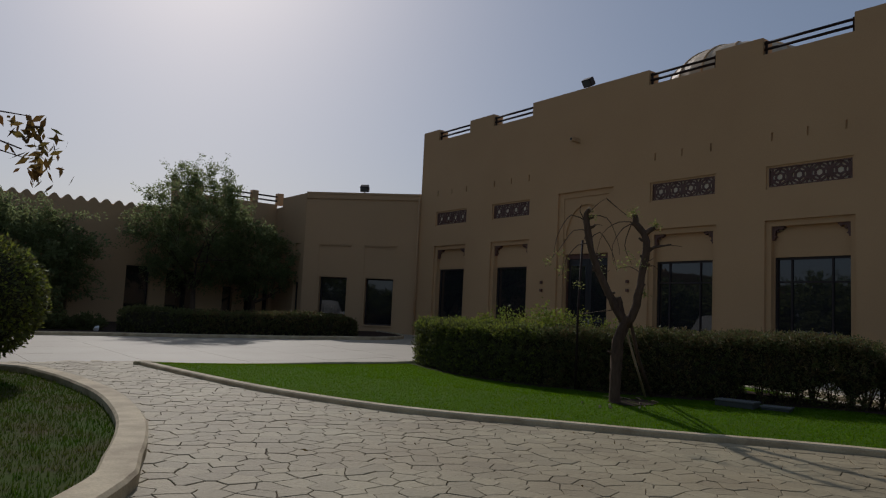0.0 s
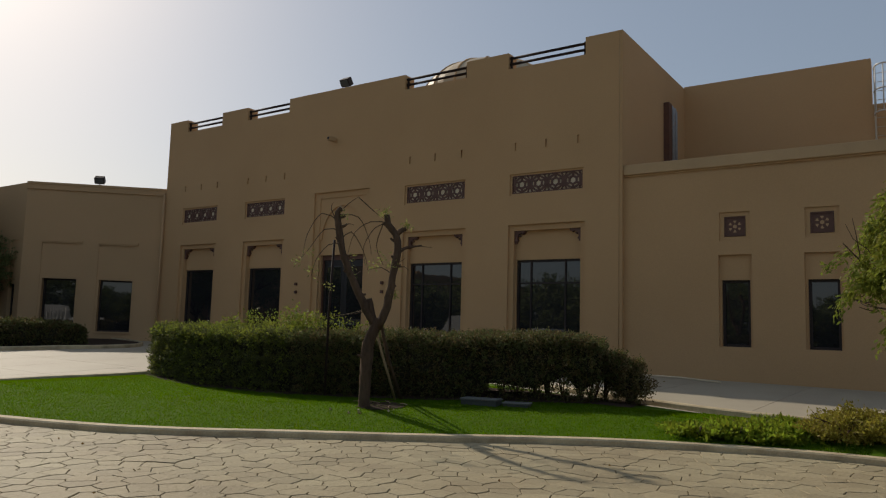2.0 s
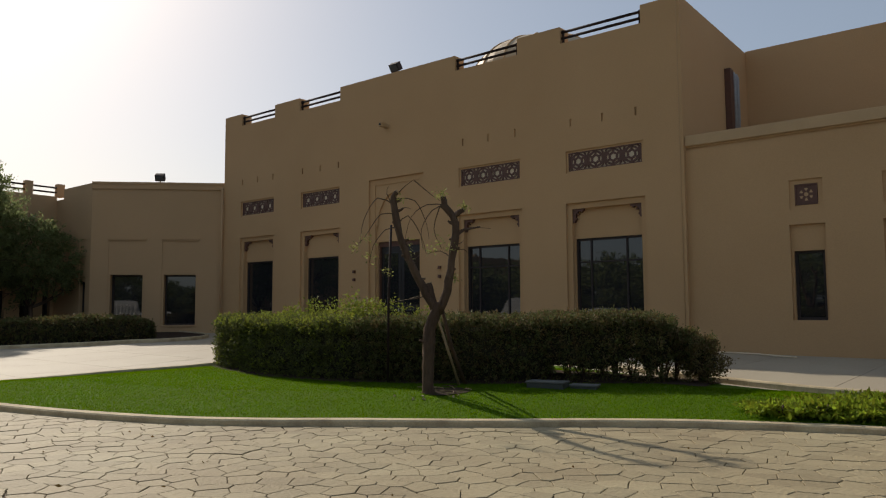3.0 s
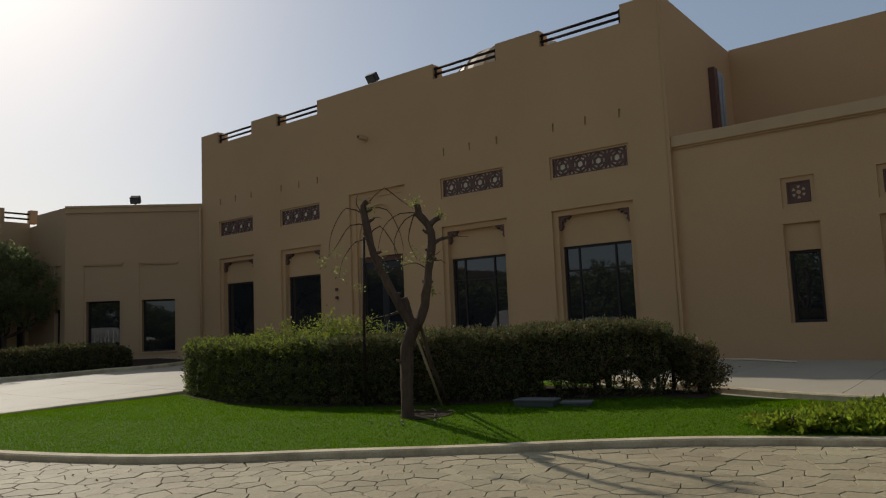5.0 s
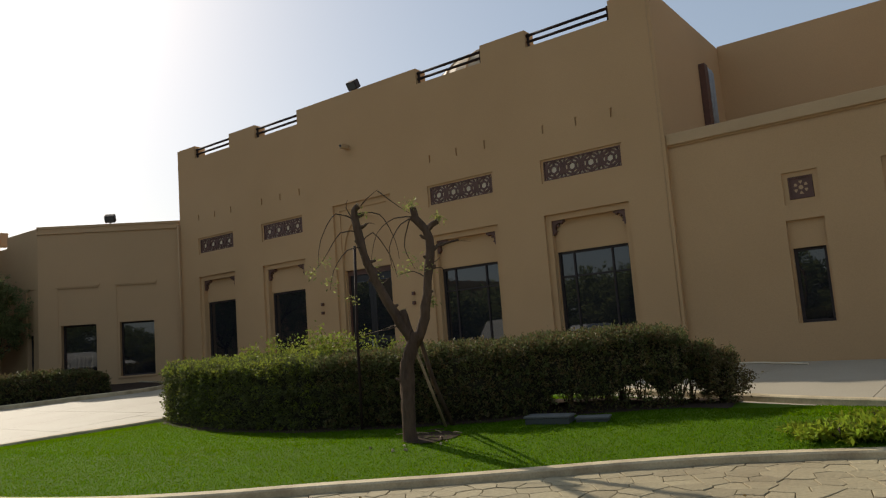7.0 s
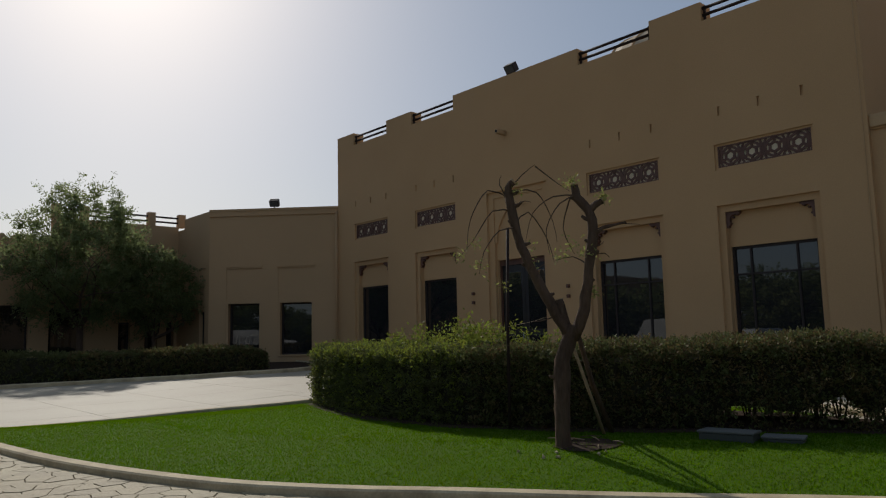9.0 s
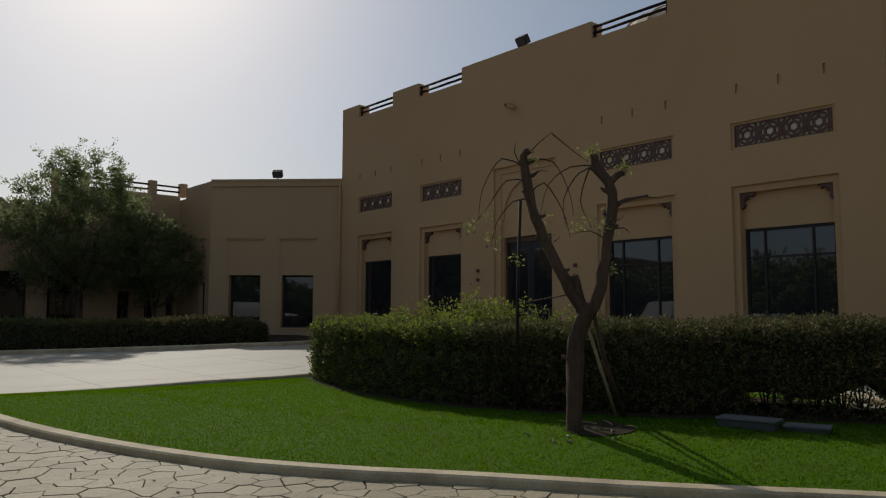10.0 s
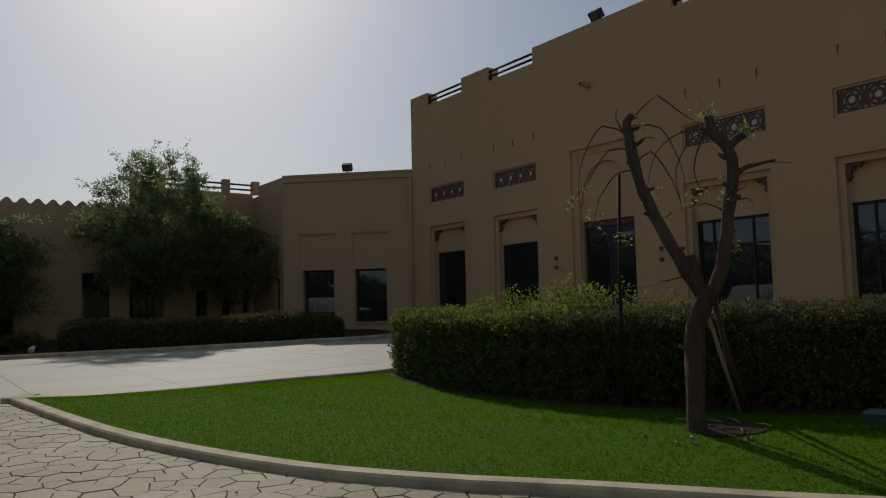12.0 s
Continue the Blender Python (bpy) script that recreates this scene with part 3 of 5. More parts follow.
for a in ((DOOR_C - 1.10, DOOR_C - 1.04, 0.25, 4.14), (DOOR_C + 1.04, DOOR_C + 1.10, 0.25, 4.14), (DOOR_C - 1.04, DOOR_C + 1.04, 3.95, 4.14)):
    box(bm, FX + 0.30, FX + 0.45, *a)
part("door_frame", bm, LATTICE, door, "dark reddish wooden frame")
bm = bmesh.new()
arc = []
for k in range(13):
    f = k / 12
    arc.append((1.06 * (1 - f ** 1.7), 4.75 + 1.30 * math.sin(f * math.pi / 2) ** 0.95))
for side in (-1, 1):
    prev = None
    for (u, z) in arc:
        cur = [bm.verts.new((FX + d, DOOR_C + side * uu, zz)) for d in (0.13, 0.199) for uu, zz in ((u, z), (1.14, z))]
        if prev:
            bm.faces.new((prev[0], prev[1], cur[1], cur[0]))
            bm.faces.new((prev[0], cur[0], cur[2], prev[2]))
        prev = cur
    a = [bm.verts.new(p) for p in ((FX + 0.13, DOOR_C, arc[-1][1]), (FX + 0.13, DOOR_C + side * 1.14, arc[-1][1]), (FX + 0.13, DOOR_C + side * 1.14, 6.36), (FX + 0.13, DOOR_C, 6.36))]
    bm.faces.new(a)
bmesh.ops.recalc_face_normals(bm, faces=bm.faces)
part("arch_moulding", bm, STUCCO, door, "raised plaster spandrels of a pointed arch")

# rails in the parapet notches
for a, b in ((9.2, 11.95), (13.6, 16.26), (22.2, 24.72), (26.38, 28.79)):
    root = tagged(empty("parapet_rail", (FX + 0.2, (a + b) / 2, 10.1)), "dark metal double rail in a parapet gap", "railing", "parapet rails")
    for z in (10.30, 10.50):
        bm = bmesh.new()
        tube(bm, [(FX + 0.12, a, z), (FX + 0.12, b, z)], 0.048, 8)
        part("rail", bm, RAILM, root)
    for y in (a + 0.06, b - 0.06):
        bm = bmesh.new()
        box(bm, FX + 0.09, FX + 0.15, y - 0.03, y + 0.03, 10.1, 10.56)
        part("post", bm, RAILM, root)


def floodlight(at, yaw, label="black floodlight on a short bracket on the parapet"):
    root = tagged(empty("floodlight", at), label, "floodlight", "roof floodlights")
    m = Matrix.Translation(at) @ Matrix.Rotation(radians(yaw), 4, "Z")
    tilt = m @ Matrix.Translation((0, 0, 0.26)) @ Matrix.Rotation(radians(-35), 4, "Y")
    for nm, mt, mat, bs, bv in (("base", m, DARKMET, [(-0.06, 0.06, -0.06, 0.06, 0.0, 0.02)], 0), ("bracket", m, DARKMET, [(-0.025, 0.025, -0.025, 0.025, 0.02, 0.16)], 0),
                                ("housing", tilt, DARKMET, [(-0.16, 0.10, -0.22, 0.22, -0.15, 0.17)], 0.03), ("lens", tilt, LENS, [(-0.175, -0.158, -0.18, 0.18, -0.11, 0.13)], 0)):
        bm = bmesh.new()
        for b in bs:
            box(bm, *b, m=mt, bevel=bv)
        part(nm, bm, mat, root)


floodlight((FX + 0.15, 19.25, 10.66), 0)

# thin conductor strip down the facade corner
bm = bmesh.new()
tube(bm, [(FX - 0.008, 8.10, 0.25), (FX - 0.008, 8.10, 10.6)], 0.010, 6)
tagged(new("conductor_strip", mesh_of("conductor_strip", bm, STUCCO_FAR)), "thin sand-coloured lightning conductor strip on the wall corner", "conductor")

# camera housing, lamps by the door
cc = tagged(empty("security_camera", (FX, 19.55, 8.6)), "small cream security camera on the stucco wall", "camera")
bm = bmesh.new()
box(bm, FX - 0.05, FX - 0.001, 19.48, 19.62, 8.5, 8.66, bevel=0.01)
part("mount", bm, TRIMM, cc)
bm = bmesh.new()
box(bm, FX - 0.42, FX - 0.05, 19.50, 19.64, 8.52, 8.68, bevel=0.02)
part("housing", bm, TRIMM, cc)
bm = bmesh.new()
tube(bm, [(FX - 0.435, 19.57, 8.6), (FX - 0.42, 19.57, 8.6)], 0.05, 12)
part("lens", bm, DARKMET, cc)
for y in (16.98, 21.31):
    lamp = tagged(empty("wall_lamp", (FX, y, 2.7)), "small dark square wall lamp beside the door", "wall lamp", "door lamps")
    for nm, z in (("upper_box", 3.02), ("lower_box", 2.70)):
        bm = bmesh.new()
        box(bm, FX - 0.10, FX - 0.001, y - 0.045, y + 0.045, z - 0.055, z + 0.055, bevel=0.01)
        part(nm, bm, LATTICE, lamp)

# ---- chamfered corner wall and far wing ----
CH = Matrix.Translation((21.5, 30.15, 0)) @ Matrix.Rotation(radians(45), 4, "Z")
ca, cn = Vector((-0.7071, 0.7071, 0)), Vector((-0.7071, -0.7071, 0))
rects = [(0.0, 6.0, -0.3, 7.50, 0.0)]
CHW = ((1.26, 2.70), (3.66, 5.10))
for a, b in CHW:
    rects += [(a - 0.10, b + 0.10, 0.75, 4.88, 0.03), (a, b, 0.86, 3.20, "air")]
solid("wall_chamfer", relief((21.5, 30.15, 0), ca, cn, 0.5, rects), STUCCO_FAR, "angled stucco corner wall with two square windows", "wall", "structure")
for n, (a, b) in enumerate(CHW):
    window_unit("window_%d" % (n + 8), DARKMET, a, b, 0.86, 3.20, (), (), "large dark reflective window in the angled wall", CH, 0.36)
    bm = bmesh.new()
    box(bm, -0.05, 0.02, a - 0.16, b + 0.16, 4.86, 4.95, CH)
    box(bm, -0.03, 0.02, a - 0.13, b + 0.13, 4.80, 4.858, CH)
    solid("trim_window_head", bm, STUCCO_FAR, "thin plaster hood moulding over a window", "trim", "structure")
    bm = bmesh.new()
    box(bm, -0.05, 0.40, a - 0.06, b + 0.06, 0.78, 0.858, CH, 0.012)
    solid("window_sill", bm, STUCCO_FAR, "plaster sill under a large window", "sill", "structure")
bm = bmesh.new()
box(bm, -0.06, 0.5, -0.02, 6.03, 7.22, 7.30, CH)
box(bm, -0.03, 0.5, -0.02, 6.03, 7.46, 7.56, CH)
solid("trim_chamfer", bm, STUCCO_FAR, "thin plaster mouldings along the parapet", "trim", "structure")
floodlight(tuple(Vector((21.5, 30.15, 7.56)) + ca * 3.0 - cn * 0.1), 45)
bm = bmesh.new()
tube(bm, [(21.28, 30.02, 0.2), (21.28, 30.02, 7.3)], 0.045, 8)
tagged(new("downpipe", mesh_of("downpipe", bm, STUCCO_FAR)), "sand-painted rainwater downpipe in the wall corner", "downpipe")
D = (17.26, 34.39)
rects = [(0.0, 3.7, -0.3, 7.5, 0.0), (2.9, 3.7, 7.0, 7.5, "air"), (0.45, 1.0, 0.5, 2.9, "air"), (0.35, 1.1, 2.9, 4.9, 0.06)]
solid("wall_return", relief((*D, 0), (0, 1, 0), (-1, 0, 0), 0.5, rects), STUCCO_FAR, "receding stucco wall with a narrow window", "wall", "structure")
window_unit("window_10", DARKMET, D[1] + 0.45, D[1] + 1.0, 0.5, 2.9, (), (), "narrow dark window in the receding wall", at_x=D[0] + 0.2)
FY = 38.0
rects = [(-30, 17.26, -0.3, 7.2, 0.0)]
slots = [(9.6, 10.75, 3.25), (11.55, 13.05, 3.15), (14.5, 15.05, 2.5), (15.72, 16.32, 2.5), (16.75, 17.1, 2.5)]
for a, b, z in slots:
    rects.append((a, b, 0.3, z, "air"))
for a in (5.5, 1.5, -2.5):
    rects.append((a, a + 1.6, 0.3, 3.2, "air"))
rects.append((-30, 11.6, 6.08, 7.2, "air"))
solid("wall_far", relief((0, FY, 0), (1, 0, 0), (0, -1, 0), 0.5, rects), STUCCO_FAR, "far stucco wing with square openings and a railed parapet", "wall", "structure")
bm = bmesh.new()
box(bm, -30, 17.3, FY + 0.5, FY + 4.0, 6.0, 6.2)
box(bm, -30, 24, FY + 4.0, FY + 4.3, 0, 6.2)
solid("roof_far", bm, STUCCO_FAR, "flat roof and back wall of the far wing", "roof", "structure")
for n, (a, b, z) in enumerate(slots):
    window_unit("window_%d" % (n + 11), DARKMET, a, b, 0.3, z, (), (), "dark recessed opening glazed with tinted glass", Matrix.Translation((0, FY + 0.3, 0)) @ Matrix(((0, 1, 0, 0), (1, 0, 0, 0), (0, 0, 1, 0), (0, 0, 0, 1))), 0.0)
root = tagged(empty("crenellation", (-9, FY + 0.1, 6.08)), "row of pointed stucco merlons along the far wall", "parapet")
for k in range(37):
    x = 11.3 - k * 0.57
    bm = bmesh.new()
    prof = [(-0.283, 0), (0.283, 0), (0.24, 0.05), (0.15, 0.16), (0.07, 0.245), (0.0, 0.27), (-0.07, 0.245), (-0.15, 0.16), (-0.24, 0.05)]
    f = [bm.verts.new((x + u, FY, 6.08 + z)) for u, z in prof]
    r = [bm.verts.new((x + u, FY + 0.25, 6.08 + z)) for u, z in prof]
    bm.faces.new(f)
    bm.faces.new(r[::-1])
    for i in range(len(prof)):
        j = (i + 1) % len(prof)
        bm.faces.new((f[i], r[i], r[j], f[j]))
    bmesh.ops.recalc_face_normals(bm, faces=bm.faces)
    part("merlon", bm, STUCCO_FAR, root)
root = tagged(empty("roof_railing", (15, FY + 0.1, 7.2)), "dark double rail between stucco posts on the far roof", "railing")
for x in (17.45, 15.95, 14.4, 12.9, 11.7):
    bm = bmesh.new()
    box(bm, x - 0.17, x + 0.17, FY, FY + 0.35, 7.2, 7.85, bevel=0.015)
    part("post", bm, STUCCO_FAR, root)
for x0, x1 in ((16.12, 17.28), (14.57, 15.78), (13.07, 14.23), (11.87, 12.73)):
    for z in (7.42, 7.66):
        bm = bmesh.new()
        tube(bm, [(x0, FY + 0.17, z), (x1, FY + 0.17, z)], 0.045, 6)
        part("rail", bm, RAILM, root)

# ladder with a safety cage in the notch of the upper wall
lad = tagged(empty("cage_ladder", (BX - 0.2, 1.54, 6.1)), "white metal roof ladder with a round safety cage", "ladder")
for y in (1.27, 1.81):
    bm = bmesh.new()
    tube(bm, [(BX - 0.10, y, 6.1), (BX - 0.10, y, 10.35)], 0.03, 8)
    part("stile", bm, SHADED_LADDERM, lad)
for k in range(8):
    bm = bmesh.new()
    tube(bm, [(BX - 0.10, 1.27, 8.05 + 0.3 * k), (BX - 0.10, 1.81, 8.05 + 0.3 * k)], 0.010, 6)
    part("rung", bm, SHADED_LADDERM, lad)
for z in (8.75, 9.5, 10.3):
    bm = bmesh.new()
    tube(bm, [(BX - 0.10 - 0.55 * math.sin(k * math.pi / 10), 1.54 + 0.29 * math.cos(k * math.pi / 10), z) for k in range(11)], 0.028, 6)
    part("hoop", bm, WHITEM, lad)
for k in (2, 5, 8):
    bm = bmesh.new()
    px, py = BX - 0.10 - 0.55 * math.sin(k * math.pi / 10), 1.54 + 0.29 * math.cos(k * math.pi / 10)
    tube(bm, [(px, py, 8.75), (px, py, 10.3)], 0.02, 6)
    part("cage_strip", bm, WHITEM, lad)
# louvre and pipes on the side wall above the low roof
lv = tagged(empty("roof_duct", (25.9, 7.9, 6.1)), "dark tall metal panel with pale pipes on the side wall", "duct")
bm = bmesh.new()
box(bm, 25.35, 25.68, 7.80, 7.998, 6.1, 9.45, bevel=0.01)
part("panel", bm, LATTICE, lv)
for x, r in ((26.10, 0.07), (26.42, 0.07)):
    bm = bmesh.new()
    tube(bm, [(x, 7.90, 6.1), (x, 7.90, 9.35), (x + 0.05, 7.97, 9.5)], r, 8)
    part("pipe", bm, GREYM, lv)

# dome behind the parapet
dm = tagged(empty("dome", (34, 20.0, 9.85)), "pale ribbed dome rising behind the parapet", "dome")
bm = bmesh.new()
prof = [(3.75 * math.cos(k * math.pi / 20), 3.75 + 2.15 * math.sin(k * math.pi / 20)) for k in range(11)]
prof = [(3.85, 0), (3.85, 3.75)] + prof
seg = 32
rings = [[bm.verts.new((34 + r * math.cos(a * 2 * math.pi / seg), 20.0 + r * math.sin(a * 2 * math.pi / seg), 9.85 + z)) for a in range(seg)] for r, z in prof]
for a, b in zip(rings, rings[1:]):
    for k in range(seg):
        bm.faces.new((a[k], a[(k + 1) % seg], b[(k + 1) % seg], b[k]))
part("shell", bm, DOME, dm)
for k in range(16):
    bm = bmesh.new()
    a = k * math.pi / 8
    tube(bm, [(34 + r * math.cos(a), 20.0 + r * math.sin(a), 9.85 + z) for r, z in prof[2:-1]], 0.06, 6)
    part("rib", bm, STUCCO_FAR, dm)


# ---- planting ----


def grass(name, poly, keep, count, base, rise, reach, label, tall=0.05, seed=1, mat=None):
    """Short upright blades over a lawn."""
    rng = np.random.default_rng(seed)
    lo, hi = poly.min(0), poly.max(0)
    inner = offset(poly, 0.20)
    p = rng.uniform(lo, hi, (count * 3, 2))
    p = p[inside(inner, p[:, 0], p[:, 1])][:int(count * 1.3)]
    p = p[np.concatenate([keep(q[:, 0], q[:, 1]) for q in np.array_split(p, 20)])][:count]
    z = np.concatenate([lawn_height(poly, q[:, 0], q[:, 1], base, rise, reach) for q in np.array_split(p, 20)])
    n = len(p)
    a = rng.uniform(0, 2 * np.pi, n)
    w = rng.uniform(0.005, 0.011, n)[:, None]
    h = tall * rng.uniform(0.6, 1.4, n)
    side = np.stack([np.cos(a), np.sin(a), np.zeros(n)], 1) * w
    foot = np.stack([p[:, 0], p[:, 1], z - 0.01], 1)
    tip = foot + np.stack([rng.normal(0, 0.012, n), rng.normal(0, 0.012, n), h], 1)
    v = np.stack([foot - side, foot + side, tip], 1).reshape(-1, 3)
    return tagged(new(name, raw_mesh(name, v, 3, mat or BLADE)), label, "grass", "", "stuff")


HL = [(11.7, 14.7), (11.1, 13.75), (10.6, 12.0), (10.6, 10.5), (11.15, 9.05), (12.15, 7.5), (12.95, 6.25), (13.4, 5.35), (13.55, 4.7)]
grass("grass", ISLAND, lambda x, y: (y < 17.2) & (y > 1.0) & (x < 14) & (edge_distance(np.array(HL + HL[::-1]), x, y) > 1.05), 300000, 0.03, 0.19, 2.0, "short bright green mown grass", 0.024)
grass("grass_side", LEFT_ISLAND, lambda x, y: (x > -1.5) & (y < 17), 60000, -0.02, 0.10, 2.5, "rough green grass, coloured dark as if shaded", 0.055, 2, SHADED_BLADE)


def hedge(name, line, width, heights, leaf, mats, count, size, label, seed, ground=0.25, sparse=None, category="hedge"):
    """A clipped hedge: a solid core coloured dark as inner shade, twigs, and a skin of small leaves with a ragged top.
    line: its middle; heights: along it.
    """
    rng = np.random.default_rng(seed)
    pts = np.array(smooth_curve(line, 0.25))
    seg = np.linalg.norm(np.diff(pts, axis=0), axis=1)
    s = np.concatenate([[0], np.cumsum(seg)])
    s /= s[-1]
    hs = np.interp(s, np.linspace(0, 1, len(heights)), heights)
    t = np.gradient(pts, axis=0)
    t /= np.linalg.norm(t, axis=1)[:, None]
    nrm = np.stack([-t[:, 1], t[:, 0]], 1)
    gz = np.array([G0(*p) if p[1] < 20 else G(*p) for p in pts]) + ground
    root = tagged(empty(name, (*pts[len(pts) // 2], gz[len(pts) // 2])), label, category)
    bm = bmesh.new()
    rings = []
    shape = [(-0.40, 0.0), (-0.44, 0.45), (-0.39, 0.88), (-0.2, 0.94), (0.2, 0.94), (0.39, 0.88), (0.44, 0.45), (0.40, 0.0)]
    taper = np.clip(np.minimum(s, 1 - s) / 0.085, 0.05, 1) ** 0.5
    for i, p in enumerate(pts):
        k = width * taper[i]
        lo = (0.34 + 0.35 * noise.noise(Vector((p[0] * 2.2, p[1] * 2.2, 5.0)))) if sparse and sparse(s[i]) else 0.0
        ring = []
        for u, z in shape:
            zz = lo + (1 - lo) * z
            j = 0.05 * noise.noise(Vector((p[0] * 3 + u * 5, p[1] * 3, z * 4)))
            ring.append(bm.verts.new((p[0] + nrm[i, 0] * u * k * (0.6 if lo else 0.93) + j, p[1] + nrm[i, 1] * u * k * (0.6 if lo else 0.93) + j, gz[i] - 0.03 + (hs[i] - 0.04) * zz * (0.55 + 0.45 * taper[i]))))
        rings.append(ring)
    for a, b in zip(rings, rings[1:]):
        for k in range(len(shape) - 1):
            bm.faces.new((a[k], b[k], b[k + 1], a[k + 1]))
    bm.faces.new(rings[0])
    bm.faces.new(rings[-1][::-1])
    bmesh.ops.recalc_face_normals(bm, faces=bm.faces)
    part("core", bm, HEDGECORE, root, "solid filler coloured dark for the shaded inside")
    # stems
    bm = bmesh.new()
    for k in range(int(len(pts) * (7 if sparse else 1.6))):
        i = rng.integers(2, len(pts) - 2)
        if k > len(pts) * 1.6 and not sparse(s[i]):
            continue
        u = rng.uniform(-0.4, 0.4) * width
        foot = np.array([*(pts[i] + nrm[i] * u * 0.7), gz[i] - 0.03])
        top = foot + np.array([rng.normal(0, 0.15), rng.normal(0, 0.15), hs[i] * rng.uniform(0.6, 0.95)])
        midp = (foot + top) / 2 + rng.normal(0, 0.05, 3)
        tube(bm, [foot, midp, top], [0.014, 0.01, 0.005], 4, False)
    tagged(part("underwood", bm, BARK, root, "thin brown stems"), "", "", "", "stuff")
    # sprigs of leaves on the skin, over uneven bulges
    per = [count // len(mats)] * len(mats)
    for (mat, lo_s, hi_s, bias), m in zip(mats, per):
        n = m // 9
        f = rng.uniform(lo_s, hi_s, n)
        i = np.clip(np.searchsorted(s, f), 1, len(s) - 1)
        q = ((f - s[i - 1]) / (s[i] - s[i - 1] + 1e-9))[:, None]
        c = pts[i - 1] * (1 - q) + pts[i] * q
        h = hs[i] * (0.55 + 0.45 * taper[i])
        w = width * taper[i]
        top = rng.random(n) > 0.62 - bias
        sgn = np.where(rng.random(n) < 0.7, -1, 1)
        u = np.where(top, rng.uniform(-0.5, 0.5, n), sgn * 0.46) * w
        z = np.where(top, h * 0.97, h * (1 - rng.random(n) ** 1.1 * 0.97))
        edge = np.clip((z / (h + 1e-6) - 0.78) / 0.22, 0, 1)
        u = np.where(top, u, u * (1 - 0.20 * edge ** 2))
        z = np.where(top, z - h * 0.10 * np.clip(np.abs(u) / (w * 0.5 + 1e-6) - 0.6, 0, 1) ** 2 * 4, z)
        bump = np.array([0.075 * noise.noise(Vector((a * 1.6, b * 1.6, d * 1.6))) + 0.05 * noise.noise(Vector((a * 4.5, b * 4.5, d * 4.5 + 9))) for a, b, d in zip(c[:, 0] + nrm[i, 0] * u, c[:, 1] + nrm[i, 1] * u, z)])
        bump += np.maximum(rng.normal(0, 0.035, n), -0.05)
        ok = np.ones(n, bool)
        if sparse:
            bare = np.array([sparse(v) for v in s[i]]) & (z < h * (0.46 + 0.4 * bump / 0.1)) & (z > h * 0.10)
            ok = ~bare | (rng.random(n) < 0.74)
        sd = np.concatenate([nrm[i] * np.sign(u)[:, None], np.zeros((n, 1))], 1)
        outw = np.where(top[:, None], np.array([0, 0, 1.0]), sd + np.array([0, 0, 0.35]))
        mid = np.concatenate([c + nrm[i] * u[:, None], (gz[i] + z)[:, None]], 1) + outw * bump[:, None]
        mid, outw = mid[ok], outw[ok]
        way = outw * 0.9 + rng.normal(0, 0.5, (len(mid), 3))
        step = rng.uniform(-0.06, 0.05, (len(mid), 9, 1))
        pos = mid[:, None, :] + way[:, None, :] * step + rng.normal(0, 0.016, (len(mid), 9, 3))
        pos[:, :, 2] = np.maximum(pos[:, :, 2], gz[len(pts) // 2] - 0.1)
        part("foliage", leaf_mesh("foliage", pos.reshape(-1, 3), size, mat, rng, 1.7, np.repeat(outw * 0.8, 9, 0)), None, root)
    return root


# LIME leaves crowd the left top: the sunlit rim is put into leaf colour
hedge("hedge", HL, 2.0, [1.04, 1.08, 1.08, 1.08, 1.07, 1.07, 1.10, 1.15, 1.17, 1.04], None,
      [(HEDGE, 0.0, 0.6, 0.0), (HEDGE, 0.0, 1.0, 0.1), (LIME, 0.0, 0.45, 0.45), (HEDGE, 0.4, 1.0, 0.3), (RUSSET, 0.45, 1.0, 0.25)], 190000, 0.027,
      "clipped dark green hedge with top leaves coloured lime as sunlit and bare russet end", 11, 0.16, lambda v: v > 0.74)


def bush(name, at, radii, mat, count, size, label, seed, category="shrub", droop=0.0, shell=0.55, lift=0.0, tight=0.16, sprigs=70):
    """A loose shrub: stems from the ground and leaves in uneven clumps."""
    rng = np.random.default_rng(seed)
    root = tagged(empty(name, at), label, category)
    bm = bmesh.new()
    for k in range(14):
        a = rng.uniform(0, 2 * np.pi)
        r = rng.uniform(0.2, 0.8)
        tip = Vector((at[0] + math.cos(a) * r * radii[0], at[1] + math.sin(a) * r * radii[1], at[2] + lift + radii[2] * rng.uniform(0.9, 1.7)))
        tube(bm, [Vector(at) + Vector((math.cos(a) * 0.05, math.sin(a) * 0.05, -0.02)), (Vector(at) * 0.5 + tip * 0.5) + Vector((0, 0, 0.1)), tip], [0.02, 0.014, 0.006], 5, False)
    tagged(part("underwood", bm, BARK, root), "", "", "", "stuff")
    clumps = rng.normal(size=(sprigs, 3))
    clumps /= np.linalg.norm(clumps, axis=1)[:, None]
    clumps *= rng.uniform(shell, 1.0, sprigs)[:, None]
    per = count // sprigs
    run = rng.uniform(-1, 1, (sprigs, per, 1)) * (clumps * 0.5 + rng.normal(0, 0.3, (sprigs, 3)) + np.array([0, 0, 0.35]))[:, None, :] * 0.38
    c = (clumps[:, None, :] + run + rng.normal(0, tight * 0.55, (sprigs, per, 3))).reshape(-1, 3)
    c[:, 2] = np.maximum(c[:, 2], -0.98)
    pos = np.array(at) + np.array([0, 0, lift + radii[2]]) + c * np.array(radii)
    pos[:, 2] = np.maximum(pos[:, 2], at[2] + 0.01)
    part("foliage", leaf_mesh("foliage", pos, size, mat, rng, 1.8, c * 0.6, droop), None, root)
    return root


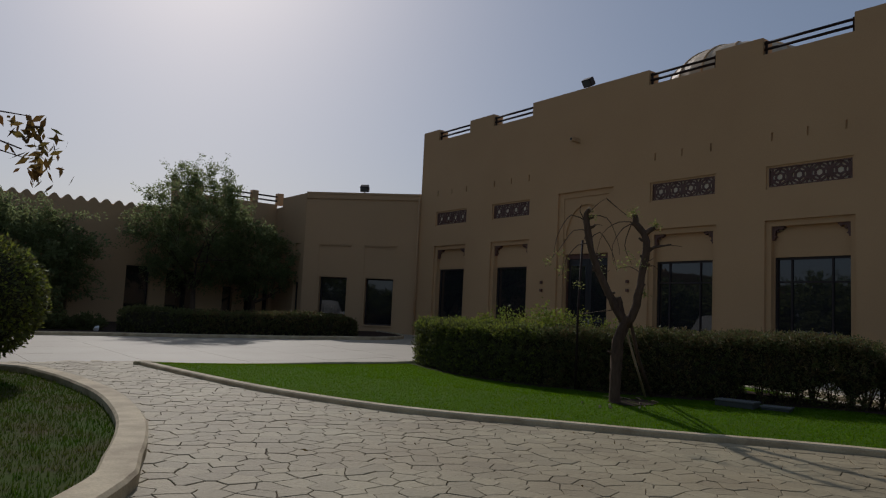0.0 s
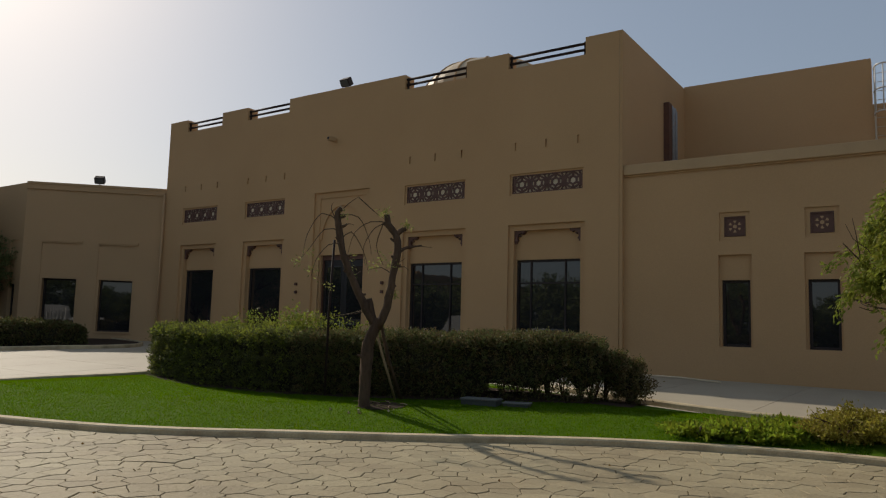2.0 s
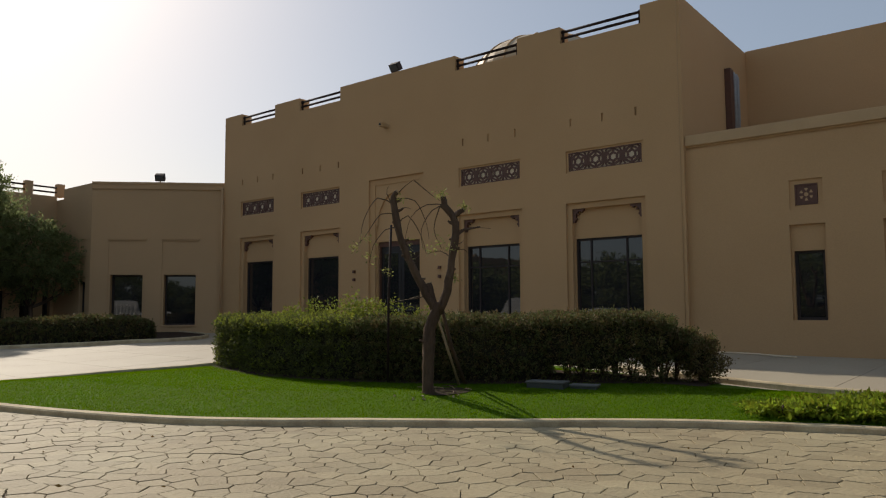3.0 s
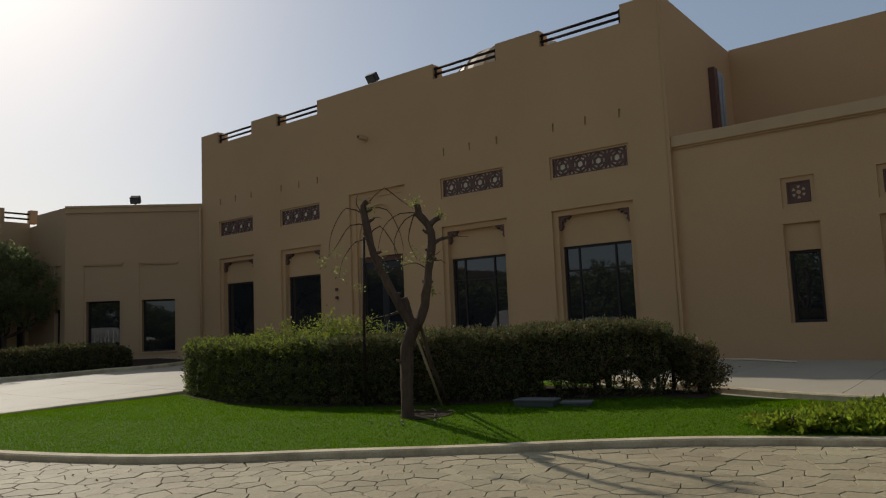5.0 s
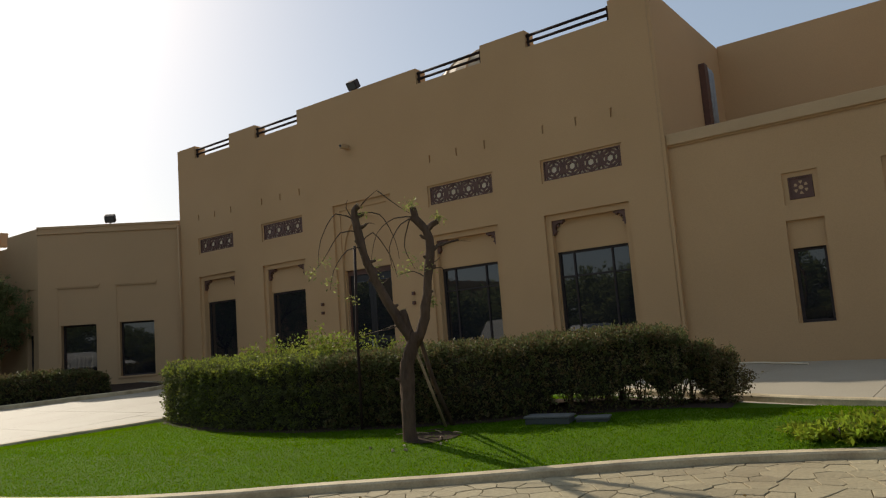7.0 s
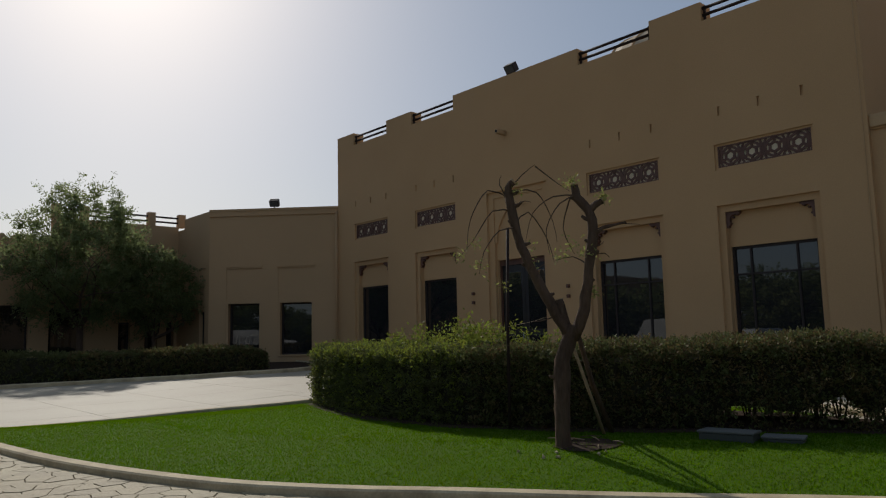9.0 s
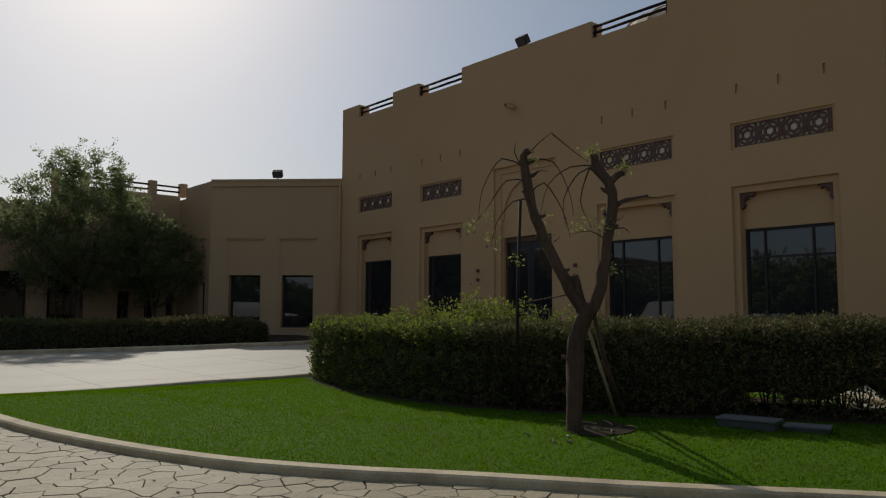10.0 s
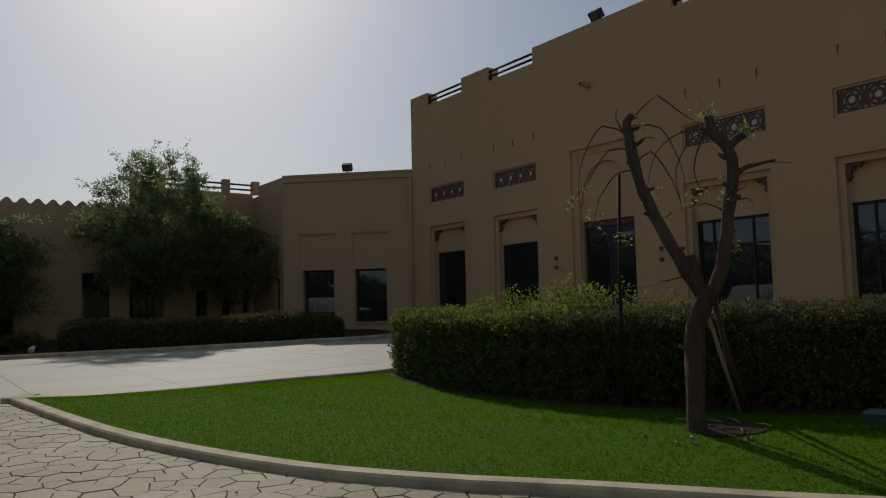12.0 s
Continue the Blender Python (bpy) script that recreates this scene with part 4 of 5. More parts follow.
bm = bmesh.new()
mid = np.array(smooth_curve(HL, 0.3))
tan = np.gradient(mid, axis=0)
tan /= np.linalg.norm(tan, axis=1)[:, None]
side = np.stack([-tan[:, 1], tan[:, 0]], 1)
rows = []
for k, u in enumerate((-1.15, -0.55, 0.0, 0.55, 1.15)):
    q = mid + side * (u + np.array([0.12 * noise.noise(Vector((a * 2, b * 2, u))) for a, b in mid]))[:, None]
    h = lawn_height(ISLAND, q[:, 0], q[:, 1], 0.03, 0.19, 2.0) + (0.006 if abs(u) > 1 else 0.03)
    rows.append([bm.verts.new((a, b, z)) for (a, b), z in zip(q, h)])
for r0, r1 in zip(rows, rows[1:]):
    for k in range(len(mid) - 1):
        bm.faces.new((r0[k], r0[k + 1], r1[k + 1], r1[k]))
bmesh.ops.recalc_face_normals(bm, faces=bm.faces)
solid("ground_hedge_bed", bm, SOIL, "dark bare soil under the hedge", "ground", "structure")

# lime shrubs growing up through the hedge
for k, (x, y, r, h) in enumerate(((11.4, 12.9, 0.75, 0.63), (11.2, 11.7, 0.95, 0.73), (11.1, 10.7, 0.95, 0.76), (11.5, 13.9, 0.6, 0.57), (11.9, 9.8, 0.7, 0.64))):
    bush("shrub", (x, y, G0(x, y) + 0.17), (r, r, h * 0.95), LIME, 11000, 0.033, "lime green shrub growing through the clipped hedge", 30 + k, shell=0.35, tight=0.11, sprigs=150)


bush("shrub", (13.4, 4.85, G0(13.4, 4.8) + 0.2), (0.5, 0.42, 0.36), RUSSET, 3600, 0.028, "sparse russet half-bare shrub at the hedge end", 36)


def branches(bm, start, way, length, radius, depth, rng, tips, spread=0.7, up=0.1):
    p, d = Vector(start), Vector(way).normalized()
    pts, rad = [p.copy()], [radius]
    for k in range(3):
        d = (d + Vector(rng.normal(0, 0.16, 3)) + Vector((0, 0, up))).normalized()
        p = p + d * length / 3
        pts.append(p.copy())
        rad.append(radius * (1 - 0.2 * (k + 1)))
    tube(bm, pts, rad, 6, False)
    if depth == 0:
        tips += [np.array(q) for q in pts[1:]]
        return
    for k in range(rng.integers(2, 4)):
        nd = (d + Vector(rng.normal(0, spread, 3))).normalized()
        branches(bm, pts[rng.integers(2, 4)], nd, length * rng.uniform(0.6, 0.8), radius * 0.5, depth - 1, rng, tips, spread, up)


def crown_tree(name, at, height, radii, centre_z, mat, count, size, label, seed, trunk_r=0.12, droop=0.0, clumps=160, loose=0.10):
    """A tree: a tapered trunk with limbs, and a crown of many leaf clumps with gaps."""
    rng = np.random.default_rng(seed)
    root = tagged(empty(name, at), label, "tree")
    bm = bmesh.new()
    tips = []
    fork = at[2] + height * 0.24
    tube(bm, [(at[0], at[1], at[2] - 0.05), (at[0] + 0.03, at[1], at[2] + height * 0.12), (at[0], at[1] + 0.04, fork)], [trunk_r * 1.25, trunk_r, trunk_r * 0.9], 10, False)
    for k in range(6):
        a = k * math.pi / 3 + rng.uniform(-0.3, 0.3)
        branches(bm, (at[0], at[1] + 0.04, fork - 0.05), (math.cos(a), math.sin(a), rng.uniform(0.7, 1.5)), height * 0.3, trunk_r * 0.55, 2, rng, tips)
    part("trunk", bm, BARK, root, "brown trunk with spreading limbs")
    c = rng.normal(size=(clumps, 3))
    c /= np.linalg.norm(c, axis=1)[:, None]
    c *= (rng.uniform(0.25, 1.0, clumps) ** 0.5)[:, None]
    c[:, :2] *= (1.0 - 0.30 * np.clip(c[:, 2], 0, 1) ** 1.5)[:, None]
    per = count // clumps
    # each clump is a handful of leafy sprays that reach outwards and hang a little
    sprays, each = 6, max(4, per // 6)
    foot = c[:, None, :] + rng.normal(0, loose * 0.9, (clumps, sprays, 3))
    reach = c[:, None, :] * 0.7 + rng.normal(0, 0.55, (clumps, sprays, 3)) + np.array([0, 0, 0.15 - droop])
    run = rng.uniform(-0.4, 1.0, (clumps, sprays, each, 1)) * 0.15
    q = (foot[:, :, None, :] + reach[:, :, None, :] * run - np.array([0, 0, 0.10]) * np.maximum(run, 0) * 2 + rng.normal(0, loose * 0.28, (clumps, sprays, each, 3))).reshape(-1, 3)
    pos = np.array([at[0], at[1], centre_z]) + q * np.array(radii)
    part("crown", leaf_mesh("crown", pos, size, mat, rng, 2.2, q * 0.5, droop), None, root)
    return root


# far planting: two rounded trees, hedge and shrubs before the far wing
crown_tree("tree", (12.2, 35.8, G(12.2, 35.8) + 0.06), 7.6, (3.0, 1.9, 2.95), 5.30, TREELEAF, 42000, 0.060, "broad leafy tree with dark green crown in the far bed", 41, 0.13, 0.0, 150, 0.085)
crown_tree("tree", (15.4, 36.0, G(15.4, 36.0) + 0.06), 5.0, (2.1, 1.6, 1.75), 3.9, TREELEAF, 19000, 0.062, "lower leafy tree with green crown in the far bed", 43, 0.10)
crown_tree("tree", (4.2, 36.2, G(4.2, 36.2) + 0.06), 5.0, (3.7, 1.5, 2.3), 3.35, TREELEAF, 44000, 0.07, "dense rounded dark tree before the crenellated wall", 42, 0.13)
hedge("hedge", [(7.6, 30.7), (10, 29.7), (12.5, 28.2), (14.5, 27.3), (16.2, 27.0)], 1.5, [1.0, 0.92, 0.85, 0.85, 0.8], None, [(HEDGE, 0, 1, 0.0), (HEDGE, 0, 1, 0.1), (RUSSET, 0.3, 1, 0.2)], 36000, 0.045, "low clipped dark hedge beside the far drive", 12, 0.05)
for k, (x, y, r, h) in enumerate(((6.6, 31.0, 0.6, 0.3), (5.4, 31.3, 0.8, 0.28), (4.2, 31.0, 0.8, 0.25), (5.0, 32.0, 0.9, 0.95), (2.6, 32.2, 1.1, 0.9), (0.4, 32.4, 1.3, 1.0))):
    bush("shrub", (x, y, G(x, y) + 0.06), (r, r * 0.8, h), HEDGE, 3500, 0.06, "low green shrub in the far bed", 60 + k)
bm = bmesh.new()
bmesh.ops.create_icosphere(bm, subdivisions=2, radius=0.10, matrix=Matrix.Translation((6.75, 30.25, G(6.75, 30.2) + 0.16)) @ Matrix.Diagonal((1.0, 0.7, 1.0, 1)))
for v in bm.verts:
    v.co += Vector((0.10, 0.05, 0.09)) * noise.noise(v.co * 7)
tagged(new("plastic_bag", mesh_of("plastic_bag", bm, WHITE)), "crumpled white plastic bag on the far bed", "bag")

# round clipped bush on the side lawn
rng = np.random.default_rng(81)
tb = tagged(empty("topiary_bush", (1.05, 14.4, G(1.05, 14.4) + 0.05)), "rounded clipped dark green bush on the side lawn", "bush")
bm = bmesh.new()
bmesh.ops.create_icosphere(bm, subdivisions=3, radius=1.0)
for v in bm.verts:
    v.co = Vector((1.05 + v.co.x * 1.15, 14.4 + v.co.y * 1.15, 1.42 + v.co.z * 0.95)) + Vector((1, 1, 1)) * 0.08 * noise.noise(v.co * 2.5)
# solid filler, dark in colour for the shade behind the leaves
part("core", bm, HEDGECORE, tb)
d = rng.normal(size=(16000, 3))
d /= np.linalg.norm(d, axis=1)[:, None]
pos = np.array([1.05, 14.4, 1.42]) + d * np.array([1.28, 1.28, 1.06]) * rng.normal(1, 0.035, (16000, 1))
part("foliage", leaf_mesh("foliage", pos[:10000], 0.045, HEDGE, rng, 1.7, d[:10000]), None, tb)
part("foliage", leaf_mesh("foliage", pos[10000:] * 1.0, 0.045, LIME, rng, 1.7, d[10000:]), None, tb, "brighter young leaves")
bm = bmesh.new()
for k in range(9):
    a = rng.uniform(0, 6.28)
    tube(bm, [(1.05 + 0.1 * math.cos(a), 14.4 + 0.1 * math.sin(a), 0.1), (1.05 + 0.5 * math.cos(a), 14.4 + 0.5 * math.sin(a), 0.9)], [0.025, 0.02], 5, False)
part("underwood", bm, BARK, tb)

# overhanging branch of a tree on the side lawn
rng = np.random.default_rng(91)
ot = tagged(empty("side_tree", (-2.6, 8.2, 0.1)), "slim tree with a drooping branch of dry brown leaves", "tree")
bm = bmesh.new()
tube(bm, [(-2.6, 8.2, 0.0), (-2.55, 8.2, 1.5), (-2.4, 8.1, 2.8)], [0.10, 0.08, 0.06], 10, False)
tube(bm, [(-2.4, 8.1, 2.75), (-1.4, 7.8, 3.15), (-0.3, 7.5, 3.12), (0.9, 7.25, 2.75)], [0.045, 0.03, 0.018, 0.006], 6, False)
tube(bm, [(-0.3, 7.5, 3.12), (0.5, 7.4, 3.08), (0.95, 7.25, 3.05)], [0.014, 0.01, 0.004], 5, False)
tube(bm, [(-0.9, 7.6, 3.14), (0.2, 7.4, 2.85), (0.95, 7.3, 2.68)], [0.014, 0.01, 0.004], 5, False)
part("trunk", bm, BARK, ot)
pos = np.concatenate([np.array((1.07, 7.25, 2.66)) + rng.normal(0, (0.09, 0.10, 0.10), (60, 3)), np.array((0.98, 7.25, 2.92)) + rng.normal(0, (0.10, 0.1, 0.07), (42, 3)), np.array((0.6, 7.3, 2.88)) + rng.normal(0, (0.12, 0.1, 0.08), (26, 3)),
                      np.array((-1.4, 7.8, 3.2)) + rng.normal(0, (0.7, 0.4, 0.25), (160, 3))])
part("dry_leaves", leaf_mesh("dry_leaves", pos, 0.055, DRYLEAF, rng, 2.2, None, 1.6), None, ot, "dry brown hanging leaves")

# right end of the island: tree with drooping lime crown, shrubs
crown_tree("tree", (12.2, -0.4, G0(12.2, -0.4) + 0.2), 4.6, (1.52, 1.52, 1.72), 2.65, LIME, 80000, 0.034, "small tree with drooping light green feathery crown", 44, 0.07, 0.9, 130, 0.085)
for k, (x, y, r, h) in enumerate(((11.0, 3.0, 0.45, 0.09), (11.2, 2.5, 0.5, 0.10), (11.9, 2.6, 0.5, 0.10), (11.4, 2.0, 0.45, 0.11), (12.4, 2.2, 0.5, 0.10))):
    bush("groundcover", (x, y, G0(x, y) + 0.10), (r, r, h * 0.85), GREENLEAF, 2600, 0.040, "low bright green leafy groundcover by the kerb", 100 + k, "groundcover")
for k, (x, y, r, h) in enumerate(((11.7, 1.35, 0.55, 0.20), (12.3, 1.2, 0.55, 0.22), (11.75, 0.6, 0.5, 0.18), (12.6, 0.5, 0.5, 0.2))):
    bush("yellow_shrub", (x, y, G0(x, y) + 0.11), (r, r, h * 0.95), YELLOWLEAF if k < 3 else HEDGE, 5200, 0.028, "low yellowing shrub on the island end", 110 + k)

# ---- pruned tree on the island, with its stake and pole ----
TX, TY, TZ = 9.37, 7.61, 0.25
pt = tagged(empty("pruned_tree", (TX, TY, TZ)), "heavily pruned forked tree with bare limbs and few sprouts", "tree")
AX = Vector((0.61, -0.79, 0))            # across the fork
DX = Vector((0.79, 0.61, 0))


def tp(u, z, w=0.0):
    return Vector((TX, TY, 0)) + AX * u + DX * w + Vector((0, 0, z))


def smooth3(pts):
    return [Vector(p) for p in smooth_curve([tuple(p) for p in pts], 0.12)]


def limb(bm, pts, r0, r1, sides=9):
    sp = smooth3(pts)
    n0 = len(bm.verts)
    m = len(sp)
    tube(bm, sp, [r0 + (r1 - r0) * k / (m - 1) for k in range(m)], sides)
    bm.verts.ensure_lookup_table()
    for i in range(n0, len(bm.verts)):
        v = bm.verts[i]
        k = noise.noise(v.co * 6.0) * 0.20 * r0 + noise.noise(v.co * 15.0) * 0.22 * r0
        v.co += Vector((k, -k, k * 0.4))


bm = bmesh.new()
limb(bm, [tp(0.02, 0.15), tp(0, 0.3), tp(0.02, 0.85), tp(0.03, 1.2), tp(0.14, 1.5), tp(0.17, 1.60)], 0.092, 0.085, 12)
limb(bm, [tp(0.14, 1.45), tp(-0.02, 1.75), tp(-0.25, 2.2), tp(-0.42, 2.65), tp(-0.50, 3.0), tp(-0.51, 3.24), tp(-0.46, 3.30)], 0.07, 0.04)
limb(bm, [tp(0.16, 1.45), tp(0.30, 1.78), tp(0.38, 2.25), tp(0.44, 2.66), tp(0.40, 2.92), tp(0.28, 3.08), tp(0.25, 3.22)], 0.072, 0.045)
limb(bm, [tp(0.40, 2.9), tp(0.48, 2.98), tp(0.56, 3.02)], 0.045, 0.035)
limb(bm, [tp(0.42, 2.58), tp(0.55, 2.70), tp(0.82, 2.76)], 0.026, 0.014, 6)
limb(bm, [tp(0.10, 1.58), tp(0.06, 1.75), tp(0.03, 1.90)], 0.05, 0.045)
for u, z, du, dz in ((-0.12, 1.95, 0.09, 0.02), (-0.3, 2.3, -0.09, 0.03), (-0.38, 2.55, 0.10, 0.02), (-0.45, 2.8, -0.08, 0.05), (-0.48, 3.0, 0.12, 0.06), (-0.5, 3.15, 0.1, 0.04),
                   (0.36, 2.1, 0.08, 0.02), (0.40, 2.4, 0.10, 0.05), (0.43, 2.55, -0.08, 0.03), (0.42, 2.8, -0.1, 0.06), (0.3, 3.05, -0.1, 0.04), (0.0, 1.0, -0.12, 0.04)):
    limb(bm, [tp(u, z), tp(u + du * 0.6, z + dz * 0.4), tp(u + du, z + dz)], 0.03, 0.014, 6)
part("trunk", bm, BARK, pt, "rough brown forked trunk")
for p, q, r in ((tp(-0.46, 3.30), tp(-0.445, 3.315), 0.047), (tp(0.25, 3.22), tp(0.25, 3.235), 0.052), (tp(0.56, 3.02), tp(0.575, 3.03), 0.036), (tp(0.03, 1.90), tp(0.028, 1.91), 0.046)):
    bm = bmesh.new()
    tube(bm, [p, q], r, 9)
    part("sawn_end", bm, CUT, pt, "pale sawn branch end")
rng = np.random.default_rng(5)


def twig(*points):
    bm = bmesh.new()
    sp = [Vector(p) for p in smooth_curve([tuple(tp(*p)) for p in points], 0.1)]
    tube(bm, sp, [0.010 - 0.007 * k / (len(sp) - 1) for k in range(len(sp))], 5, False)
    part("twig", bm, BARK, pt)


twig((0.44, 2.66, 0), (0.58, 2.74, 0.05), (0.78, 2.76, 0.1), (0.98, 2.74, 0.1))
twig((-0.5, 3.05, 0), (-0.62, 3.28, 0), (-0.6, 3.4, 0.05))
twig((-0.5, 3.22, 0), (-0.36, 3.4, 0.1), (-0.2, 3.52, 0.1))
twig((-0.45, 3.0, 0), (-0.33, 3.05, -0.1), (-0.25, 3.03, -0.1))
twig((-0.45, 2.8, 0), (-0.3, 2.95, 0.1), (-0.1, 2.65, 0.2), (-0.02, 2.35, 0.2))
twig((-0.5, 3.1, 0), (-0.75, 3.2, -0.1), (-0.95, 2.85, -0.2), (-1.0, 2.5, -0.2))
twig((-0.48, 2.95, 0), (-0.7, 2.95, -0.1), (-0.95, 2.6, -0.1), (-1.12, 2.42, -0.1))
twig((-0.44, 2.75, 0), (-0.62, 2.7, -0.2), (-0.8, 2.45, -0.25), (-0.85, 2.2, -0.3))
twig((0.27, 3.1, 0), (0.0, 3.12, 0.1), (-0.25, 2.95, 0.2), (-0.35, 2.6, 0.2))
twig((0.27, 3.1, 0), (0.08, 3.0, -0.1), (-0.08, 2.7, -0.2), (-0.05, 2.4, -0.2))
twig((0.4, 2.5, 0), (0.5, 2.5, 0), (0.56, 2.55, 0))
twig((0.43, 2.4, 0), (0.56, 2.42, 0.05), (0.62, 2.36, 0.05))
twig((-0.28, 2.25, 0), (-0.18, 2.28, 0), (-0.12, 2.33, 0))
twig((0.02, 1.72, 0), (-0.2, 1.66, 0), (-0.28, 1.66, 0))
twig((-0.2, 3.5, 0.1), (0.05, 3.3, 0.2), (0.2, 3.2, 0.25))
twig((0.2, 3.08, 0), (0.1, 2.75, 0.2), (0.22, 2.45, 0.3))
twig((-0.5, 3.2, 0), (-0.2, 3.2, 0.2), (-0.02, 2.85, 0.3), (0.02, 2.6, 0.3))
twig((0.35, 2.3, 0), (0.2, 2.4, 0.1), (0.0, 2.36, 0.1))
spr = []
for u, z, w, n, s in ((0.22, 3.26, 0, 70, 0.09), (0.58, 3.06, 0, 40, 0.07), (-0.42, 3.2, 0, 26, 0.08), (-1.1, 2.44, -0.1, 36, 0.09), (-0.85, 2.3, -0.2, 26, 0.09), (-0.3, 2.5, 0.1, 18, 0.09), (0.36, 2.42, 0, 45, 0.10), (0.42, 1.98, 0, 26, 0.06), (0.05, 2.4, 0, 22, 0.09),
                      (-0.92, 2.55, -0.1, 20, 0.09), (0.2, 2.55, 0.2, 22, 0.12), (-0.25, 2.3, 0, 14, 0.06), (-0.6, 2.05, -0.2, 18, 0.08)):
    spr.append(np.array(tp(u, z, w)) + rng.normal(0, s * 0.55, (int(n * 1.5), 3)))
part("sprout_leaves", leaf_mesh("sprout_leaves", np.concatenate(spr), 0.025, SPROUT, rng, 1.9), None, pt, "sparse yellow-green new leaves")
st = tagged(empty("tree_stake", (10.45, 7.80, 0.26)), "slanted pale wooden stake propping the tree", "stake")
bm = bmesh.new()
tube(bm, [(10.45, 7.80, 0.18), (9.57, 7.60, 1.45)], 0.019, 8)
part("stake_pole", bm, CUT, st)
bm = bmesh.new()
tube(bm, [(10.62, 7.80, 0.18), (10.08, 7.70, 0.90), (9.62, 7.54, 1.56)], [0.034, 0.031, 0.026], 8)
part("old_limb", bm, BARK, st, "dark rough limb beside the stake")
po = tagged(empty("support_pole", (9.97, 8.98, 0.3)), "thin dark upright metal pole beside the hedge", "pole")
bm = bmesh.new()
tube(bm, [(9.97, 8.98, 0.2), (9.98, 8.97, 1.68), (10.02, 8.95, 2.95)], 0.021, 8)
part("pole_tube", bm, RAILM, po)
for z0, z1 in ((1.62, 1.76),):
    bm = bmesh.new()
    end = tp(0.06, z1)
    tube(bm, [(9.98, 8.96, z0), (Vector((9.98, 8.96, z0)) + end) / 2 - Vector((0, 0, 0.02)), end], 0.0025, 5, False)
    part("tie_rope", bm, CUT, po, "pale tie rope")
bm = bmesh.new()
bmesh.ops.create_grid(bm, x_segments=9, y_segments=9, size=0.36, matrix=Matrix.Translation((TX + 0.26, TY - 0.14, 0)))
for v in bm.verts:
    dx, dy = v.co.x - TX - 0.26, v.co.y - TY + 0.14
    far_off = max(abs(dx), abs(dy)) / max(math.hypot(dx, dy), 1e-6)
    k = far_off * (1 + 0.25 * noise.noise(v.co * 5))
    v.co.x, v.co.y = TX + 0.26 + dx * k, TY - 0.14 + dy * k
    v.co.z = lawn_height(ISLAND, v.co.x, v.co.y, 0.03, 0.19, 2.0)[0] + 0.012 + 0.012 * noise.noise(v.co * 8)
solid("ground_tree_pit", bm, SOIL, "bare dark soil round the tree foot", "ground", "structure")
for k in range(6):
    a = rng.uniform(2.6, 5.6)
    r = rng.uniform(0.3, 0.6)
    bm = bmesh.new()
    bmesh.ops.create_icosphere(bm, subdivisions=1, radius=rng.uniform(0.012, 0.028), matrix=Matrix.Translation((TX + r * math.cos(a), TY + r * math.sin(a), lawn_height(ISLAND, TX + r * math.cos(a), TY + r * math.sin(a), 0.03, 0.19, 2.0)[0] + 0.016)))
    for v in bm.verts:
        v.co += Vector(rng.normal(0, 0.006, 3))
    tagged(new("pebble", mesh_of("pebble", bm, KERB)), "small pale stone lying by the tree foot", "stone", "stones by the tree")


for k in range(9):
    a, r, turn = rng.uniform(0, 6.28), rng.uniform(0.15, 0.42), rng.uniform(0, 3.14)
    x, y = TX + 0.2 + r * math.cos(a), TY - 0.12 + r * math.sin(a)
    z = lawn_height(ISLAND, x, y, 0.03, 0.19, 2.0)[0] + 0.03
    d = Vector((math.cos(turn), math.sin(turn), 0)) * rng.uniform(0.06, 0.15)
    bm = bmesh.new()
    tube(bm, [Vector((x, y, z)) - d, Vector((x, y, z + 0.012)), Vector((x, y, z)) + d + Vector((0, 0, 0.008))], [0.008, 0.007, 0.004], 5)
    tagged(new("fallen_twig", mesh_of("fallen_twig", bm, CUT if k % 3 else BARK)), "short dry twig lying on the soil by the tree", "twig", "twigs by the tree")


def valve_box(at, yaw, sx, sy, h, label):
    """A low irrigation box with a lid."""
    root = tagged(empty("irrigation_box", at), label, "box", "irrigation boxes")
    m = Matrix.Translation(at) @ Matrix.Rotation(radians(yaw), 4, "Z")
    for nm, mat, b, bv in (("body", PLASTIC, (-sx, sx, -sy, sy, -0.05, h - 0.03), 0.015), ("lid", PALE, (-sx - 0.015, sx + 0.015, -sy - 0.015, sy + 0.015, h - 0.028, h), 0.01)):
        bm = bmesh.new()
        box(bm, *b, m=m, bevel=bv)
        part(nm, bm, mat, root)


valve_box((10.90, 6.43, 0.240), -79, 0.30, 0.15, 0.135, "low grey-green irrigation box with pale lid on lawn")
valve_box((11.14, 5.91, 0.236), -73, 0.21, 0.13, 0.095, "smaller low irrigation box with pale lid on lawn")

# pale edging strip lying by the low wing
bm = bmesh.new()
tube(bm, [(21.35, 7.6, G(21.35, 7.6) + 0.02), (21.15, 6.2, G(21.15, 6.2) + 0.02), (20.4, 5.0, G(20.4, 5.0) + 0.02)], 0.022, 6)
tagged(new("ground_pipe", mesh_of("ground_pipe", bm, CREAM)), "thin pale pipe lying along the wall foot", "pipe")

